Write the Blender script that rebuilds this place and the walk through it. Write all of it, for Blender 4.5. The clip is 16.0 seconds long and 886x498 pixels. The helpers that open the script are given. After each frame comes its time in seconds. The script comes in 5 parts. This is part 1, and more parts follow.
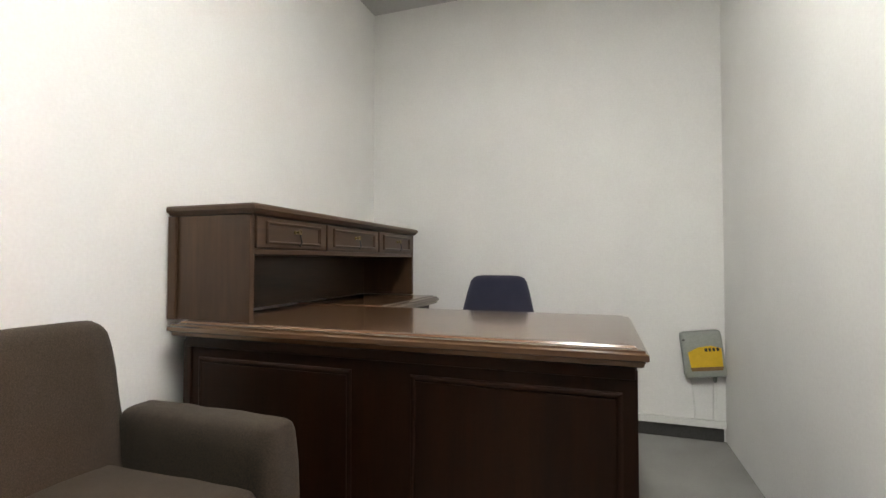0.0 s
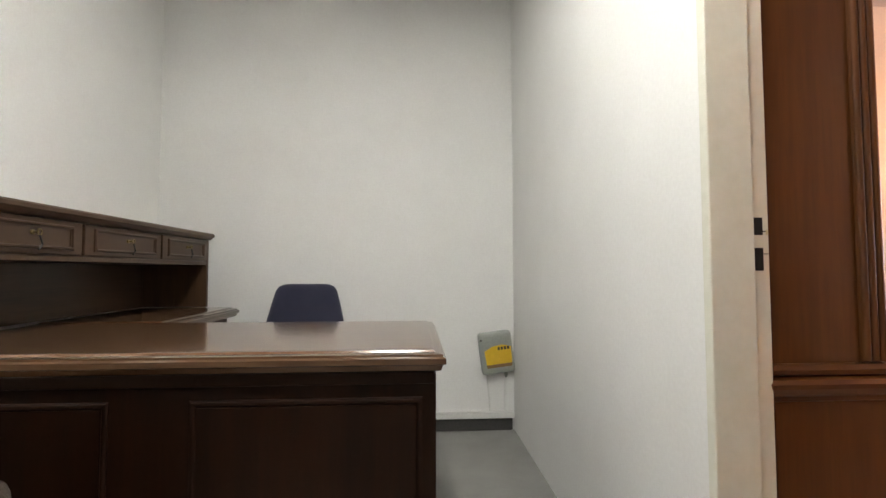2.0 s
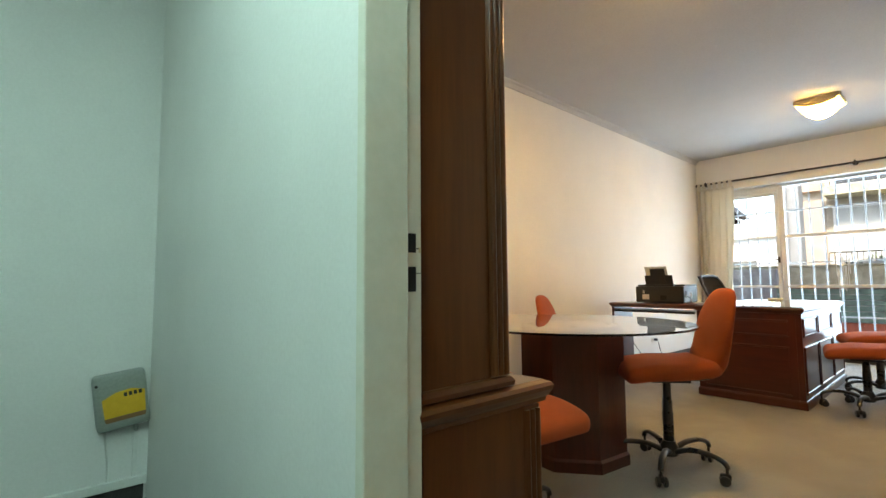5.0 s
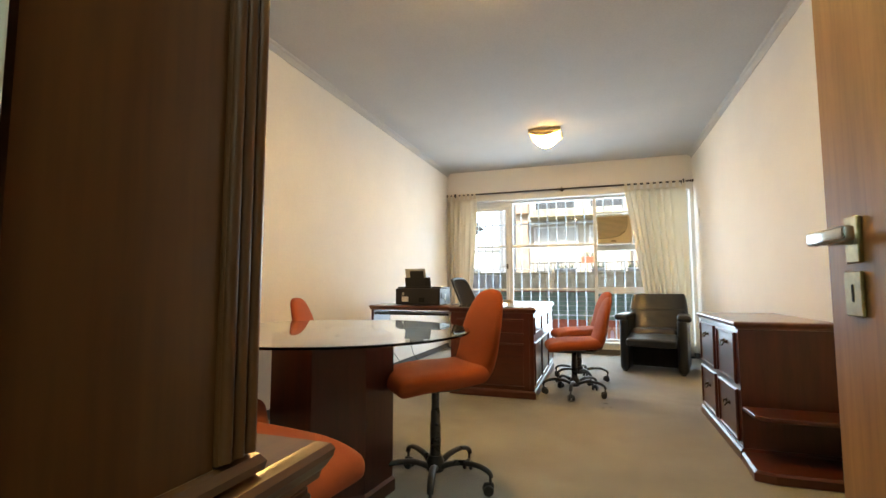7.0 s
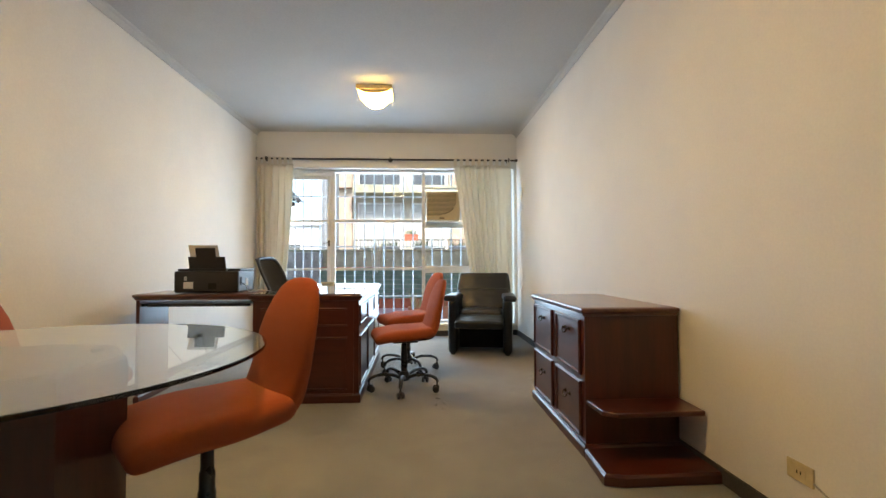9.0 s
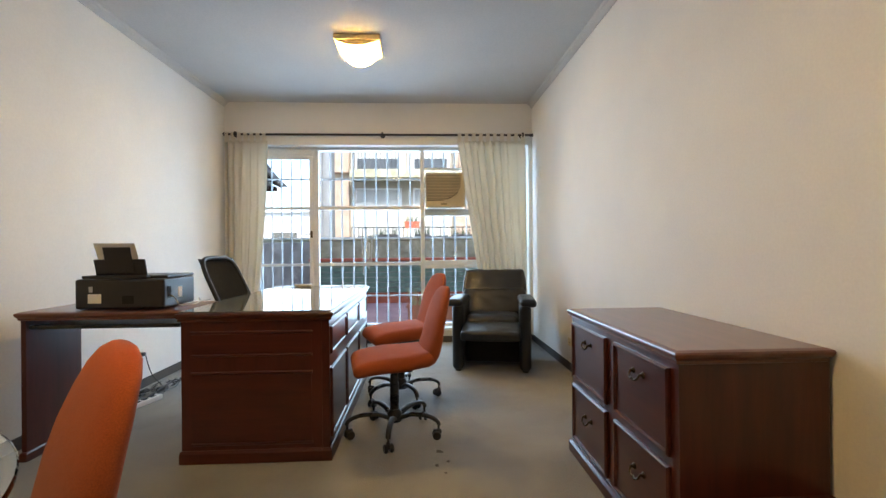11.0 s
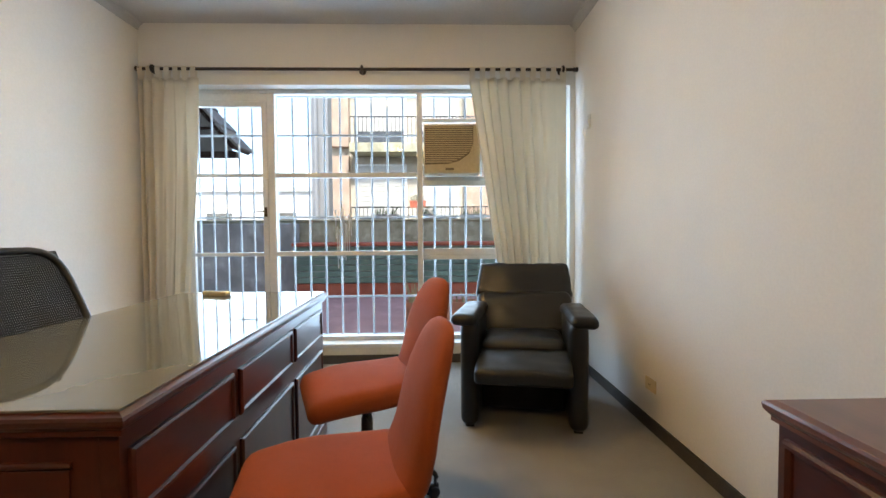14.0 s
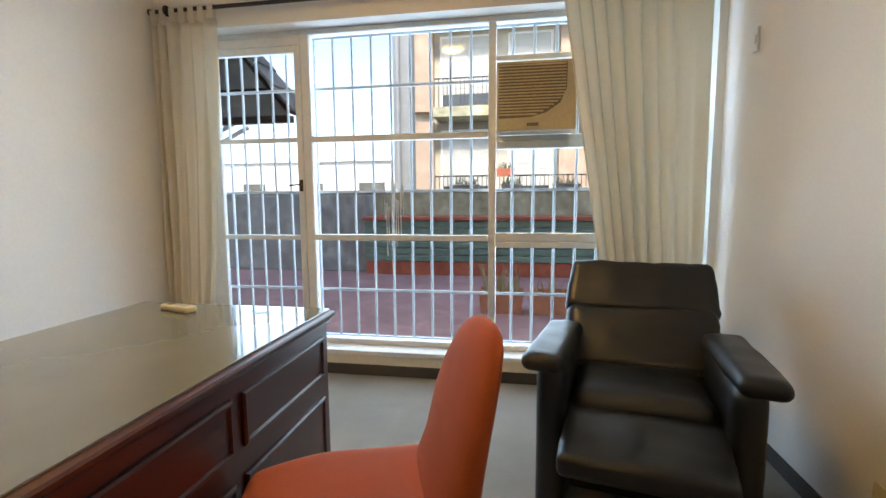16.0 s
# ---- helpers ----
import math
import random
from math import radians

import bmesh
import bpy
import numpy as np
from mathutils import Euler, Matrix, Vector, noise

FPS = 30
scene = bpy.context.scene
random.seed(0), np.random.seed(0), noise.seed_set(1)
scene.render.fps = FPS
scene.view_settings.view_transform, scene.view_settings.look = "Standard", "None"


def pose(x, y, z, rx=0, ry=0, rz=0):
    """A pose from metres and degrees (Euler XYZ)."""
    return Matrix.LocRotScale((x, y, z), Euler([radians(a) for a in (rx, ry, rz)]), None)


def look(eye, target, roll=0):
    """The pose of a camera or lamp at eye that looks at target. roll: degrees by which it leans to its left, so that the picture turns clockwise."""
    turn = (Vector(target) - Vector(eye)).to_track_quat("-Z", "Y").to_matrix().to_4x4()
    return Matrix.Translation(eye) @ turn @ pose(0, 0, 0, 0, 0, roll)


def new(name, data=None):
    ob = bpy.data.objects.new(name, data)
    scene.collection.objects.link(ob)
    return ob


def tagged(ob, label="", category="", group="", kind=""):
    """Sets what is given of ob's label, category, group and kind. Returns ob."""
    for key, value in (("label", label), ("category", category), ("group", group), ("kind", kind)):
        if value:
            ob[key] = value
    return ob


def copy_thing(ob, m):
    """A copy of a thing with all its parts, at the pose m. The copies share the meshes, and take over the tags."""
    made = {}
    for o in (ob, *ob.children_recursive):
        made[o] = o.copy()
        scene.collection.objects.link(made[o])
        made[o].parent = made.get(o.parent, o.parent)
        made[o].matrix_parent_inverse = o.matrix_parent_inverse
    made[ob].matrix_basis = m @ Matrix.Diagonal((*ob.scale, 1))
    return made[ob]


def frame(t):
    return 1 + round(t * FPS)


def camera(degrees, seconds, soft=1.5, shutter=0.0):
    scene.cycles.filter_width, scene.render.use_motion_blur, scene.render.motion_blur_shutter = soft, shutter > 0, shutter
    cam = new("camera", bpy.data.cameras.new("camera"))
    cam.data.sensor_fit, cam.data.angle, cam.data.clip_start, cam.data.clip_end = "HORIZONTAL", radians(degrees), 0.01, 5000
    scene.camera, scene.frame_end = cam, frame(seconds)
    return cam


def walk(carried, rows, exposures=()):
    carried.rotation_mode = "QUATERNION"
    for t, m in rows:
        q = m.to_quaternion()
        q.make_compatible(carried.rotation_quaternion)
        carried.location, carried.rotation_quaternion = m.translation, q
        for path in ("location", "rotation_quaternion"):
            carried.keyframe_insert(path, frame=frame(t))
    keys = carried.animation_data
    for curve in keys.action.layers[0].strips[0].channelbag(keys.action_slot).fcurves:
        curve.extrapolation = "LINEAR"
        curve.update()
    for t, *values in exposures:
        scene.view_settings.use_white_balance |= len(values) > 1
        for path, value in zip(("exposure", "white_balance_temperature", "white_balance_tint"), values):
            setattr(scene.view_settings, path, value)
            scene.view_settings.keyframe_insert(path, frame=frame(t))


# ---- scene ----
cam = camera(87.7, 16.0)
PATH = [
    (0, (0.1, 0.119, 0.987), (-0.544, 2.011, 1.039), -0.0),
    (0.5, (0.101, 0.125, 0.983), (-0.389, 2.063, 1.04), 0.0),
    (1, (0.11, 0.141, 0.983), (-0.222, 2.113, 1.045), -0.0),
    (1.5, (0.121, 0.151, 0.981), (-0.009, 2.146, 1.051), -0.1),
    (2, (0.132, 0.17, 0.981), (0.254, 2.164, 1.071), -0.1),
    (2.5, (0.152, 0.19, 0.983), (0.518, 2.153, 1.097), -0.2),
    (3, (0.183, 0.215, 0.991), (0.768, 2.121, 1.139), -0.2),
    (3.5, (0.214, 0.257, 0.998), (1.018, 2.08, 1.17), -0.4),
    (4, (0.249, 0.302, 0.994), (1.255, 2.021, 1.175), -0.5),
    (4.2, (0.266, 0.321, 0.994), (1.343, 1.996, 1.17), -0.6),
    (6.3, (0.509, 0.568, 0.954), (2.226, 1.583, 1.109), 0.1),
    (6.5, (0.568, 0.61, 0.944), (2.349, 1.504, 1.105), 0.0),
    (7, (0.688, 0.722, 0.975), (2.577, 1.361, 1.137), -0.0),
    (7.5, (0.867, 0.801, 0.988), (2.824, 1.184, 1.14), -0.1),
    (8, (1.061, 0.828, 0.984), (3.052, 0.976, 1.093), -0.1),
    (8.5, (1.237, 0.835, 1.011), (3.234, 0.784, 1.088), -0.3),
    (8.7, (1.296, 0.848, 1.008), (3.292, 0.75, 1.082), -0.1),
    (11, (2.35, 0.795, 1.105), (4.348, 0.697, 1.104), -0.5),
    (11.5, (2.647, 0.739, 1.084), (4.645, 0.646, 1.084), -0.4),
    (12, (2.898, 0.75, 1.1), (4.896, 0.657, 1.085), -0.5),
    (12.5, (3.139, 0.77, 1.117), (5.137, 0.677, 1.089), -0.4),
    (13, (3.388, 0.724, 1.129), (5.386, 0.636, 1.083), -0.4),
    (13.5, (3.653, 0.673, 1.135), (5.651, 0.6, 1.079), -0.4),
    (14, (3.915, 0.679, 1.123), (5.912, 0.625, 1.042), -0.4),
    (14.5, (4.163, 0.645, 1.142), (6.156, 0.636, 0.985), -0.4),
    (15, (4.42, 0.562, 1.175), (6.408, 0.666, 0.986), -0.4),
    (15.5, (4.653, 0.594, 1.175), (6.634, 0.796, 0.995), -0.4),
    (16, (4.891, 0.571, 1.187), (6.851, 0.907, 0.973), -0.4),
]
# camera exposure and white balance: neutral on the office first, then on the warm room
EXPOSURES = [
    (0.0, 3.05, 8100, 59),
    (2.0, 3.03, 8100, 59),
    (2.5, 2.92, 7750, 56),
    (3.0, 2.80, 6900, 42),
    (3.5, 2.62, 6750, 24),
    (4.0, 2.48, 6700, 14),
    (6.5, 2.58, 6900, 13),
    (8.0, 2.36, 6550, 12),
    (11.0, 2.13, 5950, 13),
    (12.5, 2.04, 6000, 13),
    (14.5, 1.90, 6250, 14),
    (16.0, 1.80, 6400, 14),
]
walk(cam, [(t, look(eye, target, roll)) for t, eye, target, roll in PATH], EXPOSURES)

# ---- world, sun and exposure ----
world = bpy.data.worlds.new("sky")
scene.world = world
world.use_nodes = True
wn = world.node_tree
sky = wn.nodes.new("ShaderNodeTexSky")
sky.sky_type = "NISHITA"
sky.sun_disc = False
sky.sun_elevation = radians(42)
sky.sun_rotation = radians(-75)
wn.nodes["Background"].inputs[1].default_value = 0.15
wn.links.new(sky.outputs[0], wn.nodes["Background"].inputs[0])
sun = new("sun", bpy.data.lights.new("sun", "SUN"))
sun.data.energy, sun.data.angle, sun.data.color = 2.4, radians(10), (1.0, 0.91, 0.78)
sun.matrix_world = look((0, 0, 30), (25, 7, 6))
win_lamp = new("window_daylight", bpy.data.lights.new("window_daylight", "AREA"))
win_lamp.data.shape, win_lamp.data.size, win_lamp.data.size_y = "RECTANGLE", 3.3, 2.1
win_lamp.data.energy, win_lamp.data.color = 36.0, (0.60, 0.81, 1.0)
win_lamp.matrix_world = look((8.20, 1.18, 1.28), (0, 1.18, 1.0))
ROOM_LAMP, ROOM_LAMP_COLOUR = 40.0, (1.0, 0.61, 0.18)
OFFICE_LAMP, OFFICE_LAMP_COLOUR = 7.1, (0.61, 1.0, 0.925)

# ---- materials ----


def material(name, rough=0.5, metal=0.0, coat=0.0):
    m = bpy.data.materials.new(name)
    m.use_nodes = True
    b = m.node_tree.nodes["Principled BSDF"]
    b.inputs["Roughness"].default_value = rough
    b.inputs["Metallic"].default_value = metal
    b.inputs["Coat Weight"].default_value = coat
    b.inputs["Coat Roughness"].default_value = 0.12
    return m, m.node_tree, b


def noise_node(nt, scale, stretch=(1, 1, 1), detail=5.0, rough=0.6):
    co = nt.nodes.new("ShaderNodeTexCoord")
    mp = nt.nodes.new("ShaderNodeMapping")
    mp.inputs["Scale"].default_value = stretch
    n = nt.nodes.new("ShaderNodeTexNoise")
    n.inputs["Scale"].default_value, n.inputs["Detail"].default_value = scale, detail
    n.inputs["Roughness"].default_value = rough
    nt.links.new(co.outputs["Object"], mp.inputs["Vector"])
    nt.links.new(mp.outputs[0], n.inputs["Vector"])
    return n.outputs["Fac"]


def ramp(nt, fac, stops):
    r = nt.nodes.new("ShaderNodeValToRGB")
    for i, (at, col) in enumerate(stops):
        e = r.color_ramp.elements[i] if i < 2 else r.color_ramp.elements.new(at)
        e.position, e.color = at, (*col, 1)
    nt.links.new(fac, r.inputs[0])
    return r.outputs[0]


def mixed(nt, a, b, fac, mode="MIX"):
    x = nt.nodes.new("ShaderNodeMix")
    x.data_type, x.blend_type = "RGBA", mode
    for sock, val in ((x.inputs[0], fac), (x.inputs[6], a), (x.inputs[7], b)):
        if isinstance(val, bpy.types.NodeSocket):
            nt.links.new(val, sock)
        else:
            sock.default_value = val if not isinstance(val, tuple) else (*val, 1)
    return x.outputs[2]


def bumped(nt, b, fac, strength, distance=0.002):
    n = nt.nodes.new("ShaderNodeBump")
    n.inputs["Strength"].default_value, n.inputs["Distance"].default_value = strength, distance
    nt.links.new(fac, n.inputs["Height"])
    nt.links.new(n.outputs[0], b.inputs["Normal"])


def grained(name, dark, light, scale=40, stretch=(1, 1, 1), rough=0.5, bump=0.2, dist=0.001, metal=0.0, coat=0.0, blotch=0.25, sheen=0.0, shift=0.0):
    """Fine grain between two colours, with a larger blotchy wear over it."""
    m, nt, b = material(name, rough, metal, coat)
    fine = noise_node(nt, scale, stretch)
    col = ramp(nt, fine, ((0.3, dark), (0.7, light)))
    big = ramp(nt, noise_node(nt, 2.3, (1, 1, 1), 4), ((0.3, (1 - blotch,) * 3), (0.72, (1, 1, 1))))
    col = mixed(nt, col, big, 1.0, "MULTIPLY")
    if shift:
        info = nt.nodes.new("ShaderNodeObjectInfo")
        col = mixed(nt, col, ramp(nt, info.outputs["Random"], ((0.0, (1 - shift,) * 3), (1.0, (1, 1, 1)))), 1.0, "MULTIPLY")
    nt.links.new(col, b.inputs["Base Color"])
    rr = ramp(nt, noise_node(nt, 7, (1, 1, 1), 4), ((0.3, (max(rough - 0.07, 0.02),) * 3), (0.7, (min(rough + 0.08, 1),) * 3)))
    nt.links.new(rr, b.inputs["Roughness"])
    b.inputs["Sheen Weight"].default_value = sheen
    if bump:
        bumped(nt, b, fine, bump, dist)
    return m


def wood(name, dark, mid, light, stretch, rough=0.30, coat=0.25, shine=0.5):
    """Stained veneer: long streaks along the unstretched axis, pores, and slow colour drift."""
    m, nt, b = material(name, rough, 0.0, coat)
    streak = noise_node(nt, 9, stretch, 4, 0.6)
    pore = noise_node(nt, 45, stretch, 2, 0.6)
    col = ramp(nt, streak, ((0.25, dark), (0.52, mid), (0.8, light)))
    col = mixed(nt, col, ramp(nt, pore, ((0.35, (0.7, 0.7, 0.7)), (0.55, (1, 1, 1)))), 0.5, "MULTIPLY")
    col = mixed(nt, col, ramp(nt, noise_node(nt, 1.6), ((0.3, (0.72, 0.7, 0.7)), (0.7, (1, 1, 1)))), 1.0, "MULTIPLY")
    nt.links.new(col, b.inputs["Base Color"])
    b.inputs["Specular IOR Level"].default_value = shine
    return m


def glass(name, tint=(1, 1, 1), rough=0.0, ior=1.5):
    m, nt, b = material(name, rough)
    b.inputs["Base Color"].default_value = (*tint, 1)
    b.inputs["Transmission Weight"].default_value = 1.0
    b.inputs["IOR"].default_value = ior
    return m


def thin_pane(name):
    """A flat window pane: clear, with a mirror-like gloss."""
    m, nt, b = material(name, 0.0)
    nt.nodes.remove(b)
    clear, shine = nt.nodes.new("ShaderNodeBsdfTransparent"), nt.nodes.new("ShaderNodeBsdfGlossy")
    clear.inputs[0].default_value = (0.95, 0.97, 0.965, 1)
    shine.inputs["Roughness"].default_value = 0.01
    fres, mx = nt.nodes.new("ShaderNodeFresnel"), nt.nodes.new("ShaderNodeMixShader")
    fres.inputs[0].default_value = 1.25
    nt.links.new(fres.outputs[0], mx.inputs[0])
    nt.links.new(clear.outputs[0], mx.inputs[1])
    nt.links.new(shine.outputs[0], mx.inputs[2])
    nt.links.new(mx.outputs[0], nt.nodes["Material Output"].inputs[0])
    return m


def glow(name, colour, strength, reach=0.0):
    """A lit diffuser; with a reach, brightest over the bulb and fading to a deeper tint at the rim."""
    m, nt, b = material(name, 0.3)
    b.inputs["Base Color"].default_value = (0.85, 0.8, 0.7, 1)
    b.inputs["Emission Color"].default_value = (*colour, 1)
    b.inputs["Emission Strength"].default_value = strength
    if reach:
        co = nt.nodes.new("ShaderNodeTexCoord")
        ln = nt.nodes.new("ShaderNodeVectorMath")
        ln.operation = "LENGTH"
        flat = nt.nodes.new("ShaderNodeVectorMath")
        flat.operation = "MULTIPLY"
        flat.inputs[1].default_value = (1, 1, 0)
        nt.links.new(co.outputs["Object"], flat.inputs[0])
        nt.links.new(flat.outputs[0], ln.inputs[0])
        mr = nt.nodes.new("ShaderNodeMapRange")
        mr.inputs["From Max"].default_value = reach
        mr.interpolation_type = "SMOOTHERSTEP"
        mr.inputs["To Min"].default_value = strength * 2.4
        mr.inputs["To Max"].default_value = strength * 0.025
        nt.links.new(ln.outputs["Value"], mr.inputs["Value"])
        nt.links.new(mr.outputs[0], b.inputs["Emission Strength"])
    return m


def cloth(name, colour, through_light):
    """Thin woven cotton that lets daylight through."""
    m, nt, b = material(name, 0.9)
    weave = noise_node(nt, 260, (1, 1, 1), 2)
    col = ramp(nt, weave, ((0.3, tuple(c * 0.86 for c in colour)), (0.7, colour)))
    nt.links.new(col, b.inputs["Base Color"])
    bumped(nt, b, weave, 0.15, 0.0006)
    tr = nt.nodes.new("ShaderNodeBsdfTranslucent")
    nt.links.new(col, tr.inputs[0])
    mx = nt.nodes.new("ShaderNodeMixShader")
    mx.inputs[0].default_value = through_light
    nt.links.new(b.outputs[0], mx.inputs[1])
    nt.links.new(tr.outputs[0], mx.inputs[2])
    nt.links.new(mx.outputs[0], nt.nodes["Material Output"].inputs[0])
    return m


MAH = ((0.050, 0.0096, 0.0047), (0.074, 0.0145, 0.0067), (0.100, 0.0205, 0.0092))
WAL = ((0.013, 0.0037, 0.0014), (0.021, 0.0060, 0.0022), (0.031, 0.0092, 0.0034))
TEAK = ((0.084, 0.025, 0.0066), (0.116, 0.036, 0.0096), (0.150, 0.049, 0.0140))
ALONG = {"x": (0.12, 1.6, 1.6), "y": (1.6, 0.12, 1.6), "z": (1.6, 1.6, 0.12)}
mahogany = {a: wood("mahogany_" + a, *MAH, ALONG[a], 0.32, 0.3) for a in "xyz"}
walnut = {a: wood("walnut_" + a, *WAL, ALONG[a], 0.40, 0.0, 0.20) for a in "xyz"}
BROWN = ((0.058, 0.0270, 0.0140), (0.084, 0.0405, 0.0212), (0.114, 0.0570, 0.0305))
# glossy walnut for tops, base colour raised to carry the back wall's reflection
polished = {a: wood("polished_sheen_walnut_" + a, *[tuple(c * 1.75 for c in w) for w in BROWN], ALONG[a], 0.22, 0.5) for a in "xyz"}
hutch_wood = {a: wood("brown_walnut_" + a, *BROWN, ALONG[a], 0.36, 0.0, 0.34) for a in "xyz"}
rosewood = {a: wood("rosewood_" + a, *TEAK, ALONG[a], 0.30, 0.2, 0.34) for a in "xyz"}
# the mahogany in a lighter colour for tops, the wall's sheen painted in
mahogany_sheen_top = {a: wood("polished_sheen_mahogany_" + a, (0.115, 0.035, 0.020), (0.155, 0.051, 0.030), (0.200, 0.070, 0.042), ALONG[a], 0.30, 0.6) for a in "xy"}
honey = wood("honey_veneer", (0.31, 0.135, 0.038), (0.40, 0.185, 0.055), (0.48, 0.24, 0.080), (1.6, 1.6, 0.12), 0.45, 0.0, 0.35)
wall_paint = grained("wall_paint", (0.77, 0.755, 0.72), (0.82, 0.805, 0.77), 90, rough=0.72, bump=0.02, dist=0.002, blotch=0.05)
office_paint = grained("office_paint", (0.77, 0.765, 0.74), (0.82, 0.815, 0.79), 90, rough=0.75, bump=0.02, dist=0.002, blotch=0.06)
# white ceilings coloured mid-grey: their weaker light is put into the paint
dimmed_ceiling_paint = grained("dimmed_ceiling_paint", (0.48, 0.48, 0.47), (0.54, 0.535, 0.525), 70, rough=0.85, bump=0.1, dist=0.0015, blotch=0.05)
gloss_paint = grained("cream_gloss_paint", (0.68, 0.66, 0.55), (0.74, 0.72, 0.62), 30, rough=0.38, bump=0.08, blotch=0.12)
white_enamel = grained("white_enamel", (0.72, 0.73, 0.73), (0.80, 0.80, 0.79), 35, rough=0.4, bump=0.1, blotch=0.18)
carpet_mat = grained("grey_loop_carpet", (0.205, 0.202, 0.187), (0.375, 0.364, 0.335), 420, rough=0.98, bump=0.9, dist=0.004, blotch=0.28, sheen=0.15)
skirting_mat = grained("dark_grey_skirting", (0.045, 0.043, 0.04), (0.085, 0.08, 0.075), 160, rough=0.8, bump=0.4, dist=0.002)
orange_cloth = grained("orange_upholstery", (0.29, 0.053, 0.011), (0.42, 0.086, 0.018), 480, rough=0.9, bump=0.5, dist=0.0012, blotch=0.22, sheen=0.03)
brown_cloth = grained("taupe_tweed", (0.019, 0.0118, 0.0062), (0.062, 0.039, 0.0230), 330, rough=0.95, bump=0.7, dist=0.0015, blotch=0.15, sheen=0.03)
navy_cloth = grained("navy_tweed", (0.010, 0.011, 0.026), (0.028, 0.029, 0.058), 600, rough=0.92, bump=0.5, dist=0.001, blotch=0.1, sheen=0.2)
leather = grained("black_leather", (0.0075, 0.0085, 0.0095), (0.0155, 0.0172, 0.019), 150, rough=0.37, bump=0.35, dist=0.0012, blotch=0.3)
black_plastic = grained("black_plastic", (0.012, 0.012, 0.013), (0.022, 0.022, 0.023), 200, rough=0.38, bump=0.1, dist=0.0006, blotch=0.1)
black_metal = grained("black_enamelled_steel", (0.010, 0.010, 0.010), (0.02, 0.02, 0.02), 90, rough=0.3, bump=0.08, blotch=0.2)
mesh_black = grained("black_mesh_fabric", (0.008, 0.008, 0.008), (0.02, 0.02, 0.02), 300, rough=0.75, bump=0.3, blotch=0.1)
chrome = grained("satin_steel", (0.50, 0.50, 0.48), (0.62, 0.62, 0.60), 60, rough=0.25, bump=0.03, metal=1.0, blotch=0.15)
brass = grained("aged_brass", (0.24, 0.17, 0.07), (0.40, 0.30, 0.13), 60, rough=0.35, bump=0.1, metal=1.0, blotch=0.3)
bronze = grained("dark_bronze", (0.05, 0.035, 0.02), (0.12, 0.085, 0.05), 90, rough=0.35, bump=0.2, metal=1.0, blotch=0.3)
rod_mat = grained("dark_brown_rod", (0.02, 0.013, 0.009), (0.045, 0.028, 0.018), 60, (1.6, 0.1, 1.6), rough=0.4, bump=0.1)
cream_plastic = grained("ivory_plastic", (0.58, 0.49, 0.28), (0.66, 0.56, 0.34), 40, rough=0.4, bump=0.05, blotch=0.12)
white_plastic = grained("white_plastic", (0.72, 0.72, 0.69), (0.80, 0.80, 0.77), 40, rough=0.4, bump=0.05, blotch=0.1)
ac_plastic = grained("yellowed_beige_plastic", (0.50, 0.42, 0.26), (0.58, 0.49, 0.31), 40, rough=0.45, bump=0.05, blotch=0.15)
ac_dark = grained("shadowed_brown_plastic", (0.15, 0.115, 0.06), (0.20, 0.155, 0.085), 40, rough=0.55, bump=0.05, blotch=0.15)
grey_plastic = grained("grey_green_plastic", (0.29, 0.31, 0.285), (0.35, 0.37, 0.34), 90, rough=0.5, bump=0.08, blotch=0.12)
yellow_print = grained("yellow_print", (0.78, 0.44, 0.02), (0.84, 0.50, 0.03), 40, rough=0.5, bump=0.0, blotch=0.08)
brown_print = grained("brown_print", (0.25, 0.12, 0.05), (0.30, 0.15, 0.06), 40, rough=0.5, bump=0.0)
ink = grained("dark_print", (0.03, 0.025, 0.02), (0.05, 0.04, 0.03), 40, rough=0.5, bump=0.0)
paper = grained("white_paper", (0.76, 0.75, 0.72), (0.82, 0.81, 0.78), 40, rough=0.8, bump=0.05, blotch=0.05)
cotton = cloth("cream_cotton", (0.80, 0.745, 0.635), 0.36)
clear_glass = thin_pane("window_glass")
green_glass = glass("table_glass", (0.90, 0.96, 0.93), 0.0, 1.6)
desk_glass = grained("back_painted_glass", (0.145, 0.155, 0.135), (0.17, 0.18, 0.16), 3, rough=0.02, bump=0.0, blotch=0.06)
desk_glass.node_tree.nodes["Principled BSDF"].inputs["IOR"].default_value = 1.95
stain_mat = grained("dark_carpet_stain", (0.09, 0.083, 0.072), (0.16, 0.15, 0.135), 300, rough=0.98, bump=0.5)
room_glow = glow("warm_frosted_glass", ROOM_LAMP_COLOUR, ROOM_LAMP, 0.158)
# white enamel darkened to grey, as the bars look against the light
bar_enamel = grained("backlit_white_enamel", (0.38, 0.39, 0.41), (0.50, 0.51, 0.52), 35, rough=0.45, bump=0.1, blotch=0.25)
office_glow = glow("fluorescent_diffuser", OFFICE_LAMP_COLOUR, OFFICE_LAMP)
terrace_mat = grained("red_terrace_paint", (0.44, 0.22, 0.19), (0.58, 0.32, 0.28), 14, rough=0.8, bump=0.3, dist=0.004, blotch=0.35)
red_paint = grained("faded_red_paint", (0.40, 0.10, 0.05), (0.56, 0.16, 0.085), 10, rough=0.8, bump=0.3, dist=0.004, blotch=0.35)
moss_wall = grained("mossy_render", (0.34, 0.32, 0.20), (0.62, 0.58, 0.42), 6, rough=0.95, bump=0.6, dist=0.01, blotch=0.45)
